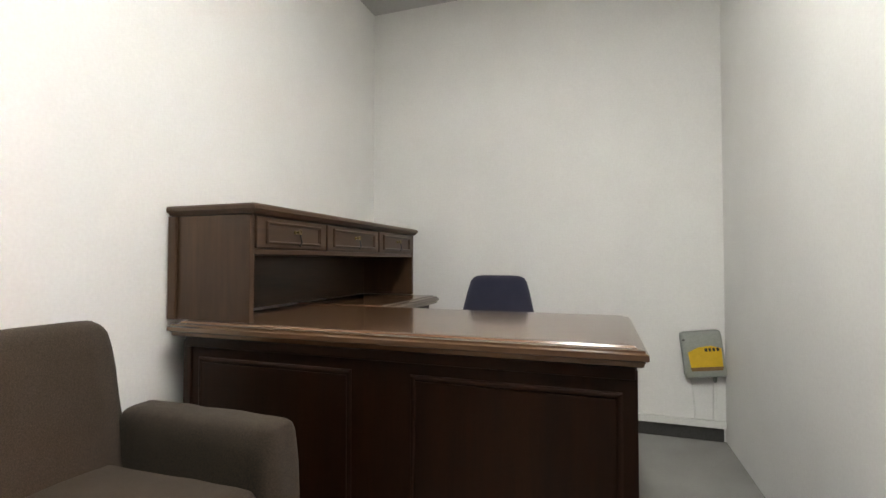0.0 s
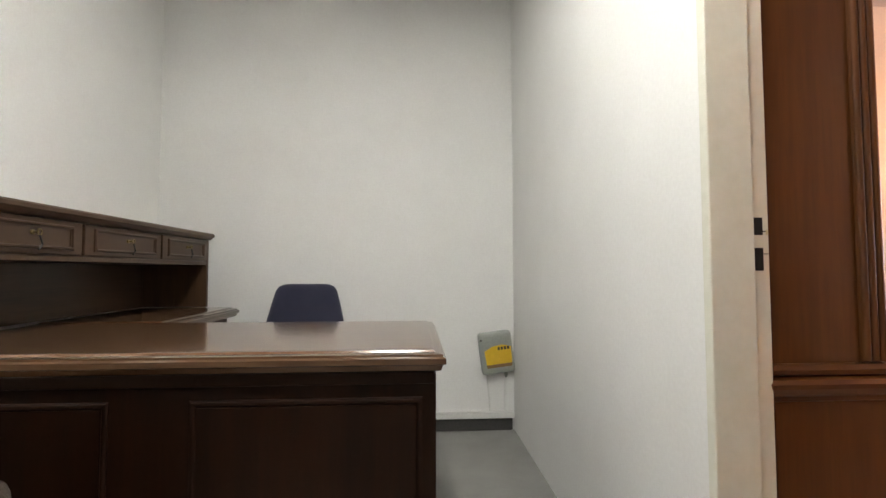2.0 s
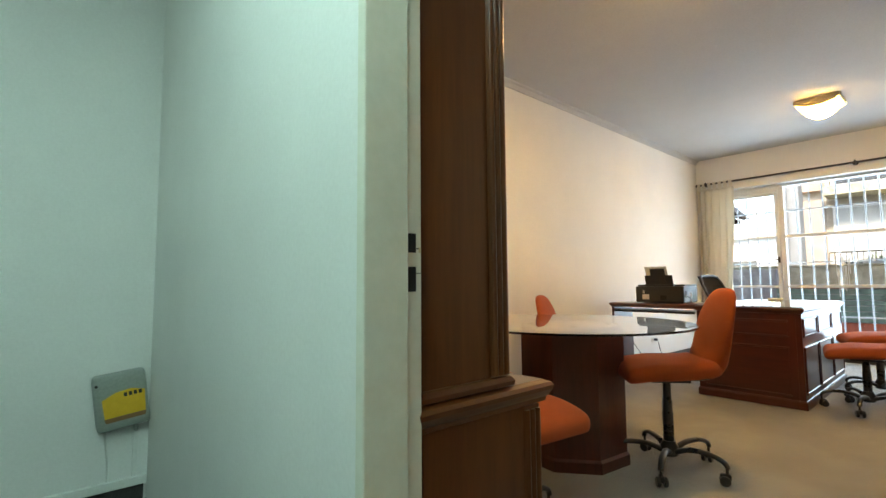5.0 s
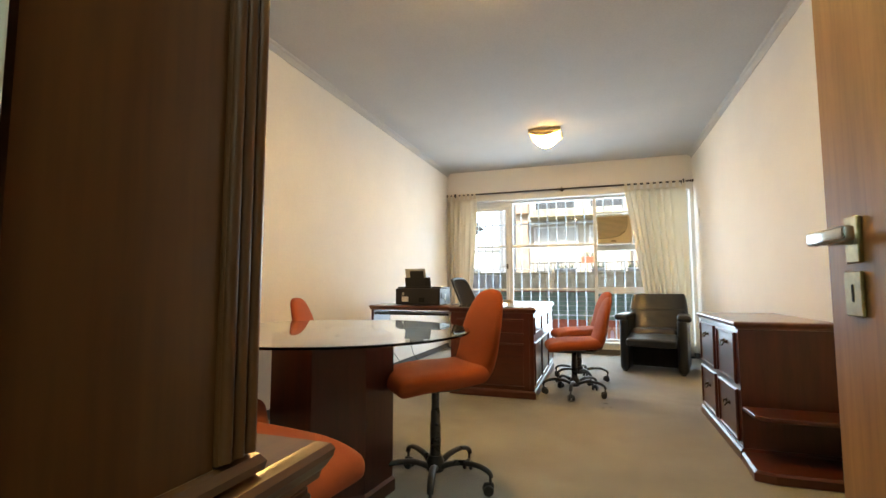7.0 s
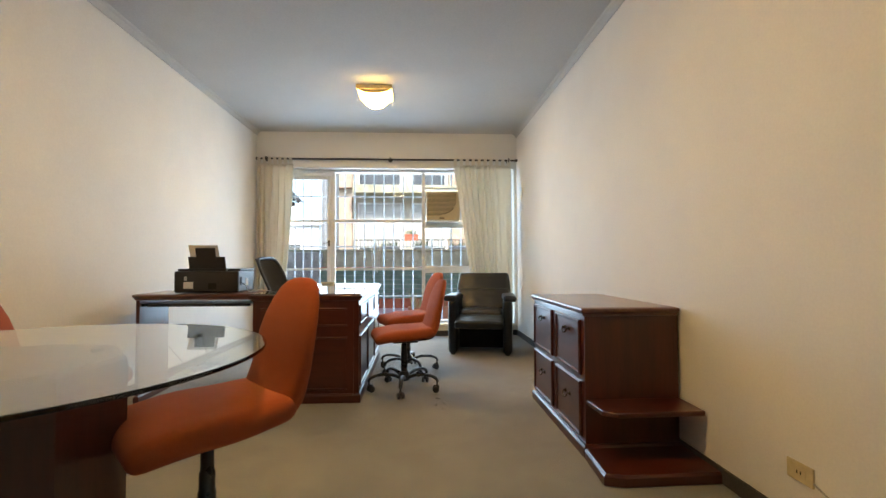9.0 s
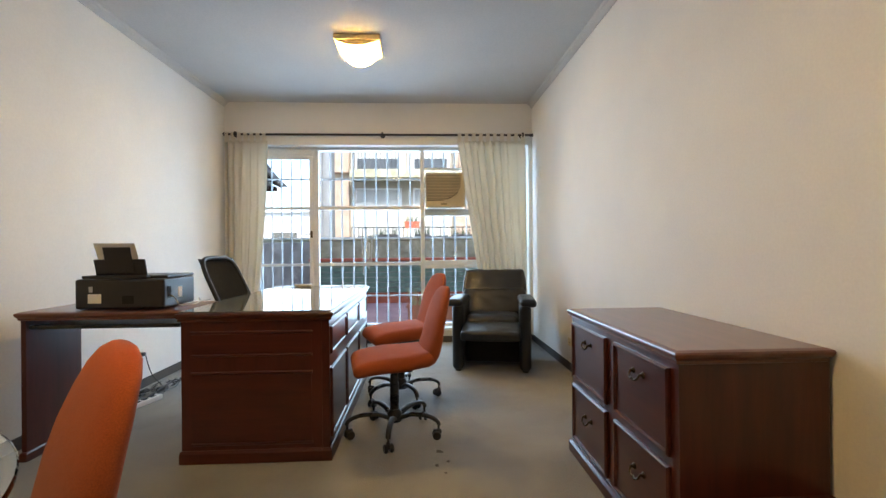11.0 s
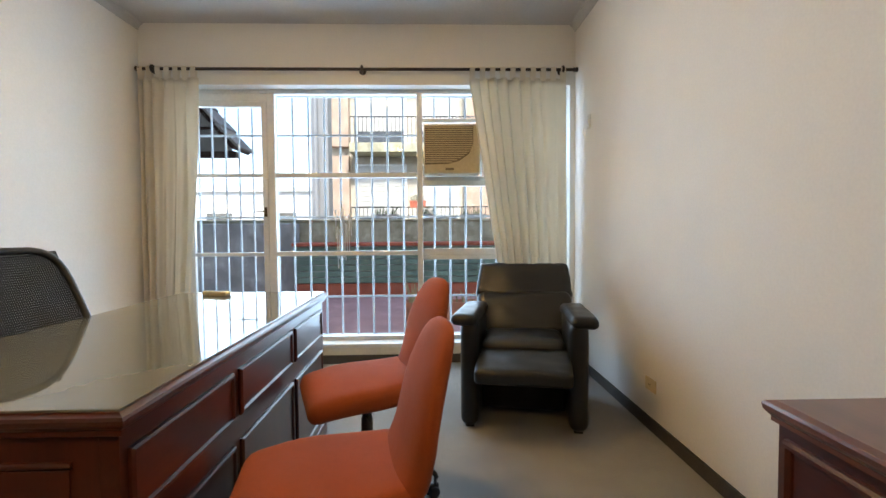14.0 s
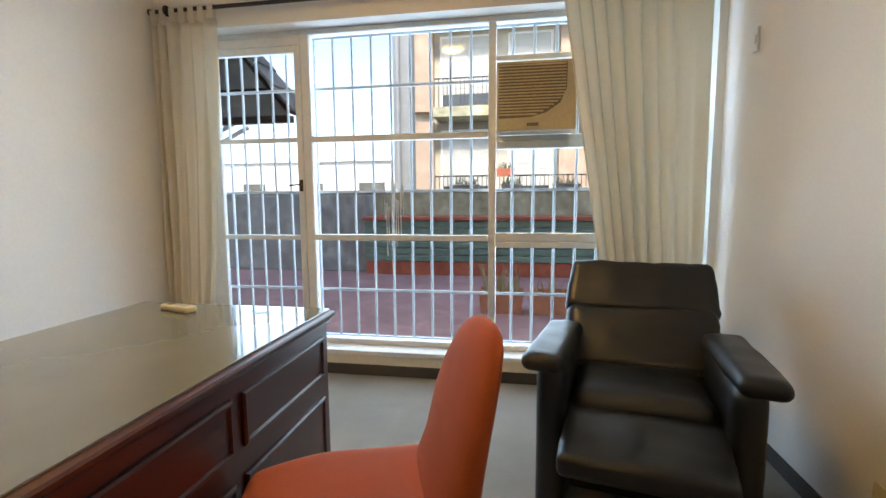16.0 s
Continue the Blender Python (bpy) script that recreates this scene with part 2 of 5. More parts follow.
grime_wall = grained("grimy_grey_render", (0.28, 0.27, 0.25), (0.50, 0.48, 0.44), 5, rough=0.95, bump=0.6, dist=0.01, blotch=0.45)
green_metal = grained("dark_green_sheet", (0.15, 0.23, 0.17), (0.25, 0.34, 0.26), 14, rough=0.6, bump=0.3, dist=0.003, blotch=0.4)
terracotta = grained("terracotta", (0.48, 0.19, 0.10), (0.60, 0.27, 0.16), 25, rough=0.9, bump=0.3, blotch=0.3)
facade_pale = grained("pale_stucco", (0.46, 0.41, 0.32), (0.58, 0.53, 0.43), 3, rough=0.9, bump=0.4, dist=0.01, blotch=0.25)
facade_white = grained("white_stucco", (0.74, 0.74, 0.72), (0.82, 0.82, 0.80), 3, rough=0.9, bump=0.3, dist=0.01, blotch=0.12)
facade_orange = grained("ochre_stucco", (0.40, 0.29, 0.21), (0.49, 0.37, 0.28), 4, rough=0.9, bump=0.3, dist=0.01, blotch=0.25)
slate = grained("grey_roof_tile", (0.20, 0.178, 0.16), (0.34, 0.30, 0.27), 12, rough=0.8, bump=0.4, dist=0.006, blotch=0.4, shift=0.35)
pipe_mat = grained("grey_pipe", (0.19, 0.195, 0.20), (0.28, 0.285, 0.285), 20, rough=0.6, bump=0.1)
leaf_mat = grained("plant_leaf", (0.035, 0.075, 0.02), (0.09, 0.14, 0.045), 30, rough=0.6, bump=0.1, shift=0.3)
straw_mat = grained("dry_grass", (0.34, 0.26, 0.12), (0.48, 0.38, 0.20), 30, rough=0.8, bump=0.1)
ground_mat = grained("asphalt_ground", (0.04, 0.04, 0.04), (0.07, 0.07, 0.065), 2, rough=0.9, bump=0.2)
shutter_mat = grained("white_shutter", (0.46, 0.45, 0.41), (0.56, 0.55, 0.50), 20, rough=0.6, bump=0.1)
dark_glass = grained("dark_window_glass", (0.04, 0.045, 0.05), (0.08, 0.085, 0.09), 2, rough=0.12, bump=0.0)
# black that stands for the shade inside holes, slots and hollows
hollow_shade = grained("black_hollow_shade", (0.006, 0.006, 0.006), (0.012, 0.012, 0.012), 40, rough=0.9, bump=0.0)
cable_mat = grained("black_cable", (0.012, 0.012, 0.012), (0.025, 0.025, 0.025), 60, rough=0.5, bump=0.0)
grey_cable = grained("pale_grey_cable", (0.45, 0.45, 0.43), (0.55, 0.55, 0.52), 60, rough=0.5, bump=0.0)

# ---- mesh helpers ----


def part(name, bm, mat, parent=None, label=""):
    me = bpy.data.meshes.new(name)
    bm.to_mesh(me)
    bm.free()
    me.materials.append(mat)
    ob = new(name, me)
    ob.parent = parent
    return tagged(ob, label=label)


def smooth(ob, angle=40):
    for p in ob.data.polygons:
        p.use_smooth = True
    ob.data.set_sharp_from_angle(angle=radians(angle))
    return ob


def thing(name, m, label, category, group=""):
    ob = new(name)
    ob.empty_display_size = 0.1
    ob.matrix_world = m
    return tagged(ob, label=label, category=category, group=group)


def box(x0, x1, y0, y1, z0, z1, bevel=0.0, seg=2, bm=None):
    own = bmesh.new()
    bmesh.ops.create_cube(own, size=1.0)
    for v in own.verts:
        v.co = ((x0 + x1) / 2 + v.co.x * (x1 - x0), (y0 + y1) / 2 + v.co.y * (y1 - y0), (z0 + z1) / 2 + v.co.z * (z1 - z0))
    if bevel:
        bmesh.ops.bevel(own, geom=own.edges[:], offset=bevel, segments=seg, affect="EDGES", profile=0.5)
    return own if bm is None else joined(bm, own)


def joined(bm, other):
    me = bpy.data.meshes.new("join")
    other.to_mesh(me)
    other.free()
    bm.from_mesh(me)
    bpy.data.meshes.remove(me)
    return bm


def moved(bm, m):
    bmesh.ops.transform(bm, matrix=m, verts=bm.verts[:])
    return bm


def rounded(sx, sy, sz, r, n=10, puff=0.0):
    """A rounded cushion centred on the origin; puff domes its top and bottom."""
    bm = bmesh.new()
    bmesh.ops.create_cube(bm, size=2.0)
    bmesh.ops.subdivide_edges(bm, edges=bm.edges[:], cuts=n, use_grid_fill=True)
    half = Vector((sx / 2, sy / 2, sz / 2))
    for v in bm.verts:
        u = Vector([math.sin(c * math.pi / 2) for c in v.co])
        p = Vector((u.x * half.x, u.y * half.y, u.z * half.z))
        q = Vector([max(-(h - r), min(h - r, c)) if h > r else 0 for c, h in zip(p, half)])
        d = p - q
        if d.length > 1e-9:
            p = q + d.normalized() * r
        if puff:
            p.z += puff * (1 - u.x ** 2) * (1 - u.y ** 2) * (1 if u.z > 0 else -0.4)
        v.co = p
    return bm


def loft(loops, closed_ends=True, ring=True):
    """Skin between loops of equal length; caps at both ends."""
    bm = bmesh.new()
    rows = [[bm.verts.new(p) for p in loop] for loop in loops]
    n = len(rows[0])
    for a, b in zip(rows, rows[1:]):
        for i in range(n if ring else n - 1):
            bm.faces.new((a[i], a[(i + 1) % n], b[(i + 1) % n], b[i]))
    if closed_ends:
        bm.faces.new(rows[0][::-1])
        bm.faces.new(rows[-1])
    bmesh.ops.recalc_face_normals(bm, faces=bm.faces[:])
    return bm


def moulded(x0, x1, y0, y1, profile):
    """A board with a moulded edge: (outset, z) pairs, going up."""
    return loft([[(x0 - o, y0 - o, z), (x1 + o, y0 - o, z), (x1 + o, y1 + o, z), (x0 - o, y1 + o, z)] for o, z in profile])


def frame_moulding(w, h, width=0.022, depth=0.012):
    """A picture-frame moulding lying in the xz plane, standing proud towards -y."""
    def rect(k, y):
        return [(-w / 2 + k, y, -h / 2 + k), (w / 2 - k, y, -h / 2 + k), (w / 2 - k, y, h / 2 - k), (-w / 2 + k, y, h / 2 - k)]
    loops = [rect(0, 0), rect(0, -depth * 0.6), rect(width * 0.25, -depth), rect(width * 0.55, -depth), rect(width * 0.75, -depth * 0.45), rect(width, -depth * 0.4), rect(width, 0)]
    return loft(loops, False)


def lathe(profile, steps=20, axis="z"):
    bm = loft([[(r * math.cos(2 * math.pi * i / steps), r * math.sin(2 * math.pi * i / steps), z) for i in range(steps)] for r, z in profile])
    if axis == "y":
        moved(bm, pose(0, 0, 0, -90))
    if axis == "x":
        moved(bm, pose(0, 0, 0, 0, 90))
    return bm


def tube(points, radius, sides=8, squash=1.0):
    """A round bar swept along points; radius may be one number or one for each point."""
    pts = [Vector(p) for p in points]
    loops, side = [], None
    for i, p in enumerate(pts):
        d = (pts[min(i + 1, len(pts) - 1)] - pts[max(i - 1, 0)]).normalized()
        if side is None:
            side = d.cross(Vector((0, 0, 1))) if abs(d.z) < 0.95 else d.cross(Vector((1, 0, 0)))
        side = (side - d * side.dot(d)).normalized()
        up = side.cross(d)
        r = radius[i] if isinstance(radius, (list, tuple)) else radius
        loops.append([p + side * (r * math.cos(a)) + up * (r * squash * math.sin(a)) for a in (2 * math.pi * k / sides for k in range(sides))])
    return loft(loops)


def curve(points, n=6):
    """Points along a smooth curve through the given ones."""
    pts = [Vector(p) for p in points]
    out = []
    for i in range(len(pts) - 1):
        a, b, c, d = pts[max(i - 1, 0)], pts[i], pts[i + 1], pts[min(i + 2, len(pts) - 1)]
        for k in range(n):
            t = k / n
            out.append(0.5 * (2 * b + (c - a) * t + (2 * a - 5 * b + 4 * c - d) * t * t + (3 * b - a - 3 * c + d) * t ** 3))
    out.append(pts[-1])
    return out


def structure(name, bm, mat, label="", category=""):
    return tagged(part(name, bm, mat), label=label, category=category, kind="structure")


def flat_bar(words, size, depth, mat, m, parent, name="lettering"):
    """Raised lettering in the built-in font, turned into a mesh."""
    c = bpy.data.curves.new(name, "FONT")
    c.body, c.size, c.extrude, c.align_x, c.resolution_u = words, size, depth, "CENTER", 2
    tmp = bpy.data.objects.new("letters", c)
    me = bpy.data.meshes.new_from_object(tmp)
    bpy.data.objects.remove(tmp)
    bm = bmesh.new()
    bm.from_mesh(me)
    return part(name, moved(bm, m), mat, parent)


# ---- the shell: office, partition, main room ----
Y_LEFT, Y_RIGHT, X_WIN, H_MAIN = 3.05, -0.545, 7.80, 2.825
OX0, OX1, OY0, OY1, H_OFF = -1.40, 0.745, -3.20, 3.02, 2.725
PX = 0.875  # main-room face of the partition
DY0, DY1, DOOR_H = 0.325, 1.108, 2.06

structure("floor", box(OX0 - 0.15, 8.0, OY0 - 0.15, 3.25, -0.12, 0.0), carpet_mat, "worn grey loop-pile carpet across both rooms", "carpet floor")
structure("ceiling", box(PX, 8.0, Y_RIGHT - 0.15, Y_LEFT + 0.15, H_MAIN, H_MAIN + 0.2), dimmed_ceiling_paint, "white plaster ceiling of main room, greyed to look dimly lit", "ceiling")
structure("ceiling", box(OX0 - 0.15, PX - 0.004, OY0 - 0.15, OY1 + 0.2, H_OFF, H_OFF + 0.3), dimmed_ceiling_paint, "white ceiling of small office, greyed to look dimly lit", "ceiling")
structure("wall_north", box(PX, 8.1, Y_LEFT, Y_LEFT + 0.2, 0, H_MAIN + 0.2), wall_paint, "long cream painted plaster wall", "wall")
structure("wall_south", box(PX, 8.1, Y_RIGHT - 0.2, Y_RIGHT, 0, H_MAIN + 0.2), wall_paint, "long cream painted plaster wall with sockets", "wall")
structure("wall_office_north", box(OX0 - 0.15, OX1, OY1, OY1 + 0.2, 0, H_OFF + 0.2), office_paint, "white painted office end wall", "wall")
structure("wall_office_west", box(OX0 - 0.2, OX0, OY0 - 0.15, OY1 + 0.2, 0, H_OFF + 0.2), office_paint, "white painted office side wall", "wall")
structure("wall_office_south", box(OX0, OX1, OY0 - 0.2, OY0, 0, H_OFF + 0.2), office_paint, "white painted office wall", "wall")
# partition with its doorway: two lengths and a head
structure("wall_partition", box(OX1, PX, DY1 + 0.006, Y_LEFT + 0.2, 0, H_MAIN + 0.2), office_paint, "white painted partition wall beside the doorway", "wall")
structure("wall_partition_south", box(OX1, PX, OY0 - 0.2, DY0 - 0.006, 0, H_MAIN + 0.2), office_paint, "white painted partition wall behind the door", "wall")
structure("wall_partition_head", box(OX1, PX, DY0 - 0.006, DY1 + 0.006, DOOR_H + 0.03, H_MAIN + 0.2), office_paint, "wall above the doorway", "wall")
# window wall: piers, head and sill wall
WY0, WY1, WZ0, WZ1 = -0.50, 2.86, 0.17, 2.33
structure("wall_east_north_pier", box(X_WIN, 8.05, WY1, Y_LEFT, 0, H_MAIN), wall_paint, "narrow plaster pier beside the window", "wall")
structure("wall_east_south_pier", box(X_WIN, 8.05, Y_RIGHT, WY0, 0, H_MAIN), wall_paint, "narrow plaster pier beside the window", "wall")
structure("wall_east_head", box(X_WIN, 8.05, WY0, WY1, WZ1, H_MAIN), wall_paint, "painted wall band above the window", "wall")
structure("wall_east_sill", box(X_WIN, 8.05, WY0, WY1, 0, WZ0 - 0.035), gloss_paint, "low painted wall below the window", "wall")
structure("window_sill", box(X_WIN - 0.012, 8.06, WY0, WY1, WZ0 - 0.033, WZ0, 0.006), white_enamel, "white painted window sill", "sill")


def skirting(x0, x1, y0, y1, name="baseboard"):
    structure(name, box(x0, x1, y0, y1, 0.0005, 0.075, 0.004), skirting_mat, "dark grey carpet skirting strip", "baseboard")


skirting(PX, X_WIN, Y_LEFT - 0.012, Y_LEFT - 0.001)
skirting(PX, X_WIN, Y_RIGHT + 0.001, Y_RIGHT + 0.012)
skirting(X_WIN - 0.012, X_WIN - 0.001, Y_RIGHT + 0.013, Y_LEFT - 0.013)
skirting(OX0 + 0.013, OX1 - 0.013, OY1 - 0.012, OY1 - 0.001)
skirting(OX0 + 0.001, OX0 + 0.012, OY0, OY1 - 0.013)


def cornice(a, b, inward):
    """A small coved moulding along the top of a wall from a to b."""
    prof = [(0, 0), (0, -0.055), (0.008, -0.055), (0.012, -0.042), (0.028, -0.018), (0.045, -0.010), (0.050, 0)]
    loops = []
    for end in (a, b):
        loops.append([(end[0] + inward[0] * o, end[1] + inward[1] * o, H_MAIN - 0.001 + z) for o, z in prof])
    smooth(structure("trim", loft(loops), dimmed_ceiling_paint, "white coved plaster cornice, greyed like the ceiling", "cornice"), 30)


cornice((PX, Y_LEFT - 0.001), (X_WIN, Y_LEFT - 0.001), (0, -1))
cornice((PX, Y_RIGHT + 0.001), (X_WIN, Y_RIGHT + 0.001), (0, 1))

# door lining with a rebate, strike holes on the latch side
jamb = tagged(part("door_frame", box(OX1 - 0.004, 0.838, DY1 - 0.022, DY1 + 0.005, 0, DOOR_H + 0.028, 0.003), gloss_paint), label="cream gloss painted door frame with bare strike holes", category="door frame", kind="structure")
part("rebate", box(0.8385, PX + 0.003, DY1 - 0.010, DY1 + 0.005, 0, DOOR_H + 0.016, 0.002), gloss_paint, jamb)
part("head_lining", box(OX1 - 0.004, 0.838, DY0 + 0.012, DY1 - 0.0225, DOOR_H - 0.004, DOOR_H + 0.028, 0.003), gloss_paint, jamb)
part("hinge_lining", box(OX1 - 0.004, 0.838, DY0 - 0.005, DY0 + 0.012, 0, DOOR_H + 0.028, 0.003), gloss_paint, jamb)
part("strike_hole", box(0.843, 0.864, DY1 - 0.0112, DY1 - 0.0095, 1.053, 1.090), hollow_shade, jamb, "dark latch hole")
part("strike_hole", box(0.843, 0.864, DY1 - 0.0112, DY1 - 0.0095, 0.978, 1.026), hollow_shade, jamb, "dark bolt hole")
part("paint_crack", box(0.8645, 0.877, DY1 - 0.0108, DY1 - 0.0098, 1.0125, 1.0140), hollow_shade, jamb, "hairline crack in the paint")
part("paint_crack", box(0.8645, 0.873, DY1 - 0.0108, DY1 - 0.0098, 1.0600, 1.0620), hollow_shade, jamb, "hairline crack in the paint")
part("paint_chip", box(0.871, 0.877, DY1 - 0.0110, DY1 - 0.0098, 1.053, 1.064, 0.0005), cream_plastic, jamb, "yellowed chip in the paint")

# ---- the open door ----
door = tagged(part("door_1", box(0.0, 0.75, -0.040, 0.0, 0.012, 2.045, 0.002), honey), label="open honey-coloured veneered door with steel lever handle", category="door", kind="structure")
door.matrix_world = pose(0.880, 0.348, 0, 0, 0, 0.6)
rose = part("rose", box(0.640, 0.678, 0.0005, 0.007, 1.010, 1.080, 0.002), brass, door, "aged brass rose")
lever = smooth(part("handle", joined(moved(lathe([(0.009, 0.006), (0.009, 0.045)], 14, "y"), pose(0.659, 0, 1.046)), box(0.560, 0.670, 0.044, 0.060, 1.036, 1.057, 0.004, 2)), chrome, rose, "satin steel lever handle"), 50)
lock = part("lock_plate", box(0.642, 0.690, 0.0005, 0.006, 0.930, 0.998, 0.002), brass, door, "aged brass lock plate")
part("keyhole", box(0.664, 0.669, 0.006, 0.0068, 0.952, 0.978), hollow_shade, lock)

# ---- window: white steel frame, panes, grille ----
window = tagged(new("window_1"), label="white steel window wall with glazed door and fixed panes", category="window", kind="structure")
window.location = (7.93, 0, 0)


def bar_x(name, y0, y1, z0, z1, depth=0.05, parent=None, mat=None, x=0.0, bevel=0.004):
    return part(name, box(x, x + depth, y0, y1, z0, z1, bevel, 1), mat or white_enamel, parent or window)


bar_x("window_frame", WY0, WY1, 2.295, WZ1, 0.07)
bar_x("window_frame", WY0, WY1, WZ0, 0.205, 0.07)
bar_x("window_frame", WY0, WY0 + 0.045, 0.206, 2.294, 0.07)
bar_x("window_frame", WY1 - 0.045, WY1, 0.206, 2.294, 0.07)
bar_x("mullion", 2.005, 2.065, 0.206, 2.294, 0.06)
bar_x("mullion", 0.742, 0.790, 0.206, 2.294, 0.06)
for z in (0.908, 1.583):
    bar_x("transom", 0.791, 2.004, z, z + 0.040, 0.05)
bar_x("transom", WY0 + 0.046, 0.741, 0.868, 0.908, 0.05)
bar_x("sash_rail", WY0 + 0.046, 0.741, 0.909, 0.966, 0.035)
bar_x("transom", WY0 + 0.046, 0.741, 2.055, 2.085, 0.05)
bar_x("transom", WY0 + 0.046, 0.741, 1.555, 1.590, 0.05)
bar_x("blind_box", WY0 + 0.05, 0.738, 1.505, 1.553, 0.06, mat=white_plastic, x=-0.02)
bar_x("transom", 2.066, WY1 - 0.046, 2.235, 2.294, 0.05)
for y0, y1, z0, z1 in ((0.79, 2.005, 0.205, 0.908), (0.79, 2.005, 0.948, 1.583), (0.79, 2.005, 1.623, 2.295), (-0.455, 0.742, 0.205, 0.89), (-0.455, 0.742, 0.945, 1.555), (-0.455, 0.742, 2.085, 2.295)):
    pane = part("pane", box(0.030, 0.034, y0, y1, z0, z1), clear_glass, window)
    pane.visible_shadow = False
rng = random.Random(17)
for k in range(9):
    y, z = 1.50 - 0.016 * k + rng.uniform(-0.004, 0.004), rng.uniform(1.10, 1.36)
    run = [(0.0285, y + rng.uniform(-0.003, 0.003), z - rng.uniform(0.15, 0.42) * i / 3) for i in range(4)]
    part("paint_drip", tube(run, [0.006, 0.0045, 0.0035, 0.005], 5, 0.4), white_enamel, window, "dried white paint run on the glass")
wdoor = part("glazed_door", box(0.0, 0.045, 2.068, 2.115, 0.208, 2.232, 0.004, 1), white_enamel, window, "white steel glazed door leaf")
for args in ((2.700, 2.812, 0.208, 2.232), (2.116, 2.699, 0.208, 0.262), (2.116, 2.699, 2.185, 2.232), (2.116, 2.699, 0.910, 0.942), (2.116, 2.699, 1.588, 1.620)):
    bar_x("rail", *args, depth=0.04, parent=wdoor)
for z0, z1 in ((0.262, 0.910), (0.942, 1.588), (1.620, 2.185)):
    pane = part("pane", box(0.028, 0.032, 2.115, 2.70, z0, z1), clear_glass, wdoor)
    pane.visible_shadow = False
smooth(part("handle", joined(box(-0.004, 0.0, 2.078, 2.104, 1.25, 1.33, 0.001), tube([(-0.004, 2.09, 1.295), (-0.035, 2.092, 1.295), (-0.040, 2.11, 1.294), (-0.038, 2.165, 1.290)], 0.006)), bronze, wdoor, "dark metal door handle"))

grille = thing("window_grille", pose(8.075, 0, 0), "white painted steel security bars outside the window", "grille")
door_bars = [2.128 + 0.1175 * k for k in range(7)]
fixed_bars = [2.031 - 0.1392 * k for k in range(19)]
for y in door_bars + fixed_bars:
    smooth(part("bar", moved(lathe([(0.0095, WZ0 + 0.005), (0.0095, WZ1 - 0.005)], 8), pose(0, y, 0)), bar_enamel, grille))
for z in (0.536, 1.247, 1.966):
    part("cross_bar", box(-0.022, -0.0102, WY0, WY1, z - 0.010, z + 0.010, 0.002, 1), bar_enamel, grille)
for z in (0.185, WZ1 - 0.015):
    part("cross_bar", box(-0.012, 0.012, WY0, WY1, z - 0.012, z + 0.012, 0.002, 1), bar_enamel, grille)

# ---- air conditioner in the window ----
ac = thing("air_conditioner", pose(7.76, 0.495, 1.592), "yellowed beige window air conditioner with louvred grille", "air conditioner")
part("case", box(0.03, 0.36, -0.230, 0.230, 0.004, 0.404, 0.008), ac_plastic, ac)
face = part("front_panel", box(0.0, 0.029, -0.235, 0.235, 0.0, 0.408, 0.012, 3), ac_plastic, ac)
# flat plate on the front, coloured dark for the shade behind the louvres
part("grille_shade", loft([[(-0.0015, 0.222, 0.075), (-0.0015, 0.222, 0.390), (-0.0015, -0.178, 0.390), (-0.0015, -0.175, 0.24), (-0.0015, -0.14, 0.16), (-0.0015, -0.06, 0.105), (-0.0015, 0.03, 0.08)],
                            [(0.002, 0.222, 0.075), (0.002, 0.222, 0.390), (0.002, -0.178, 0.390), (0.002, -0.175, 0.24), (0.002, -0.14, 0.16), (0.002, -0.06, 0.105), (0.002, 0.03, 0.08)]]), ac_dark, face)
for k in range(17):
    z = 0.092 + k * 0.0178
    t = min(max((z - 0.08) / 0.16, 0), 1)
    right = 0.03 - 0.205 * math.sin(t * math.pi / 2) ** 0.8
    part("louvre", box(-0.006, -0.0005, right + 0.004, 0.219, z, z + 0.0085, 0.002, 1), ac_plastic, face)
smooth(part("badge", moved(rounded(0.004, 0.07, 0.02, 0.0019, 4), pose(-0.001, 0.02, 0.038)), ac_dark, face))
part("control_cover", box(-0.003, 0.001, -0.225, -0.185, 0.12, 0.38, 0.001), ac_plastic, face)

# ---- curtains and rod ----
rod = thing("curtain_rod", pose(7.735, 0, 2.436), "dark brown wooden curtain rod with ball finials", "curtain rod")
smooth(part("pole", moved(lathe([(0.0125, -0.505), (0.0125, 2.995)], 14), pose(0, 0, 0, -90)), rod_mat, rod))
for y, s in ((2.995, 1), (-0.505, -1)):
    smooth(part("finial", moved(lathe([(0.013, 0), (0.019, 0.004), (0.019, 0.010), (0.012, 0.016), (0.020, 0.026), (0.021, 0.034), (0.012, 0.042), (0.002, 0.045)], 14), pose(0, y, 0, -90 * s)), rod_mat, rod))
for y in (2.90, 1.225, -0.42):
    b = part("bracket", moved(lathe([(0.030, 0.046), (0.030, 0.056), (0.012, 0.058), (0.010, 0.064)], 16, "x"), pose(0, y, 0)), rod_mat, rod)
    smooth(b)
    smooth(part("ring", tube([(0.024 * math.cos(a), y, 0.024 * math.sin(a)) for a in [k * math.pi / 8 for k in range(17)]], 0.010, 8), rod_mat, b))
    part("arm", box(0.012, 0.047, y - 0.006, y + 0.006, -0.006, 0.006), rod_mat, b)


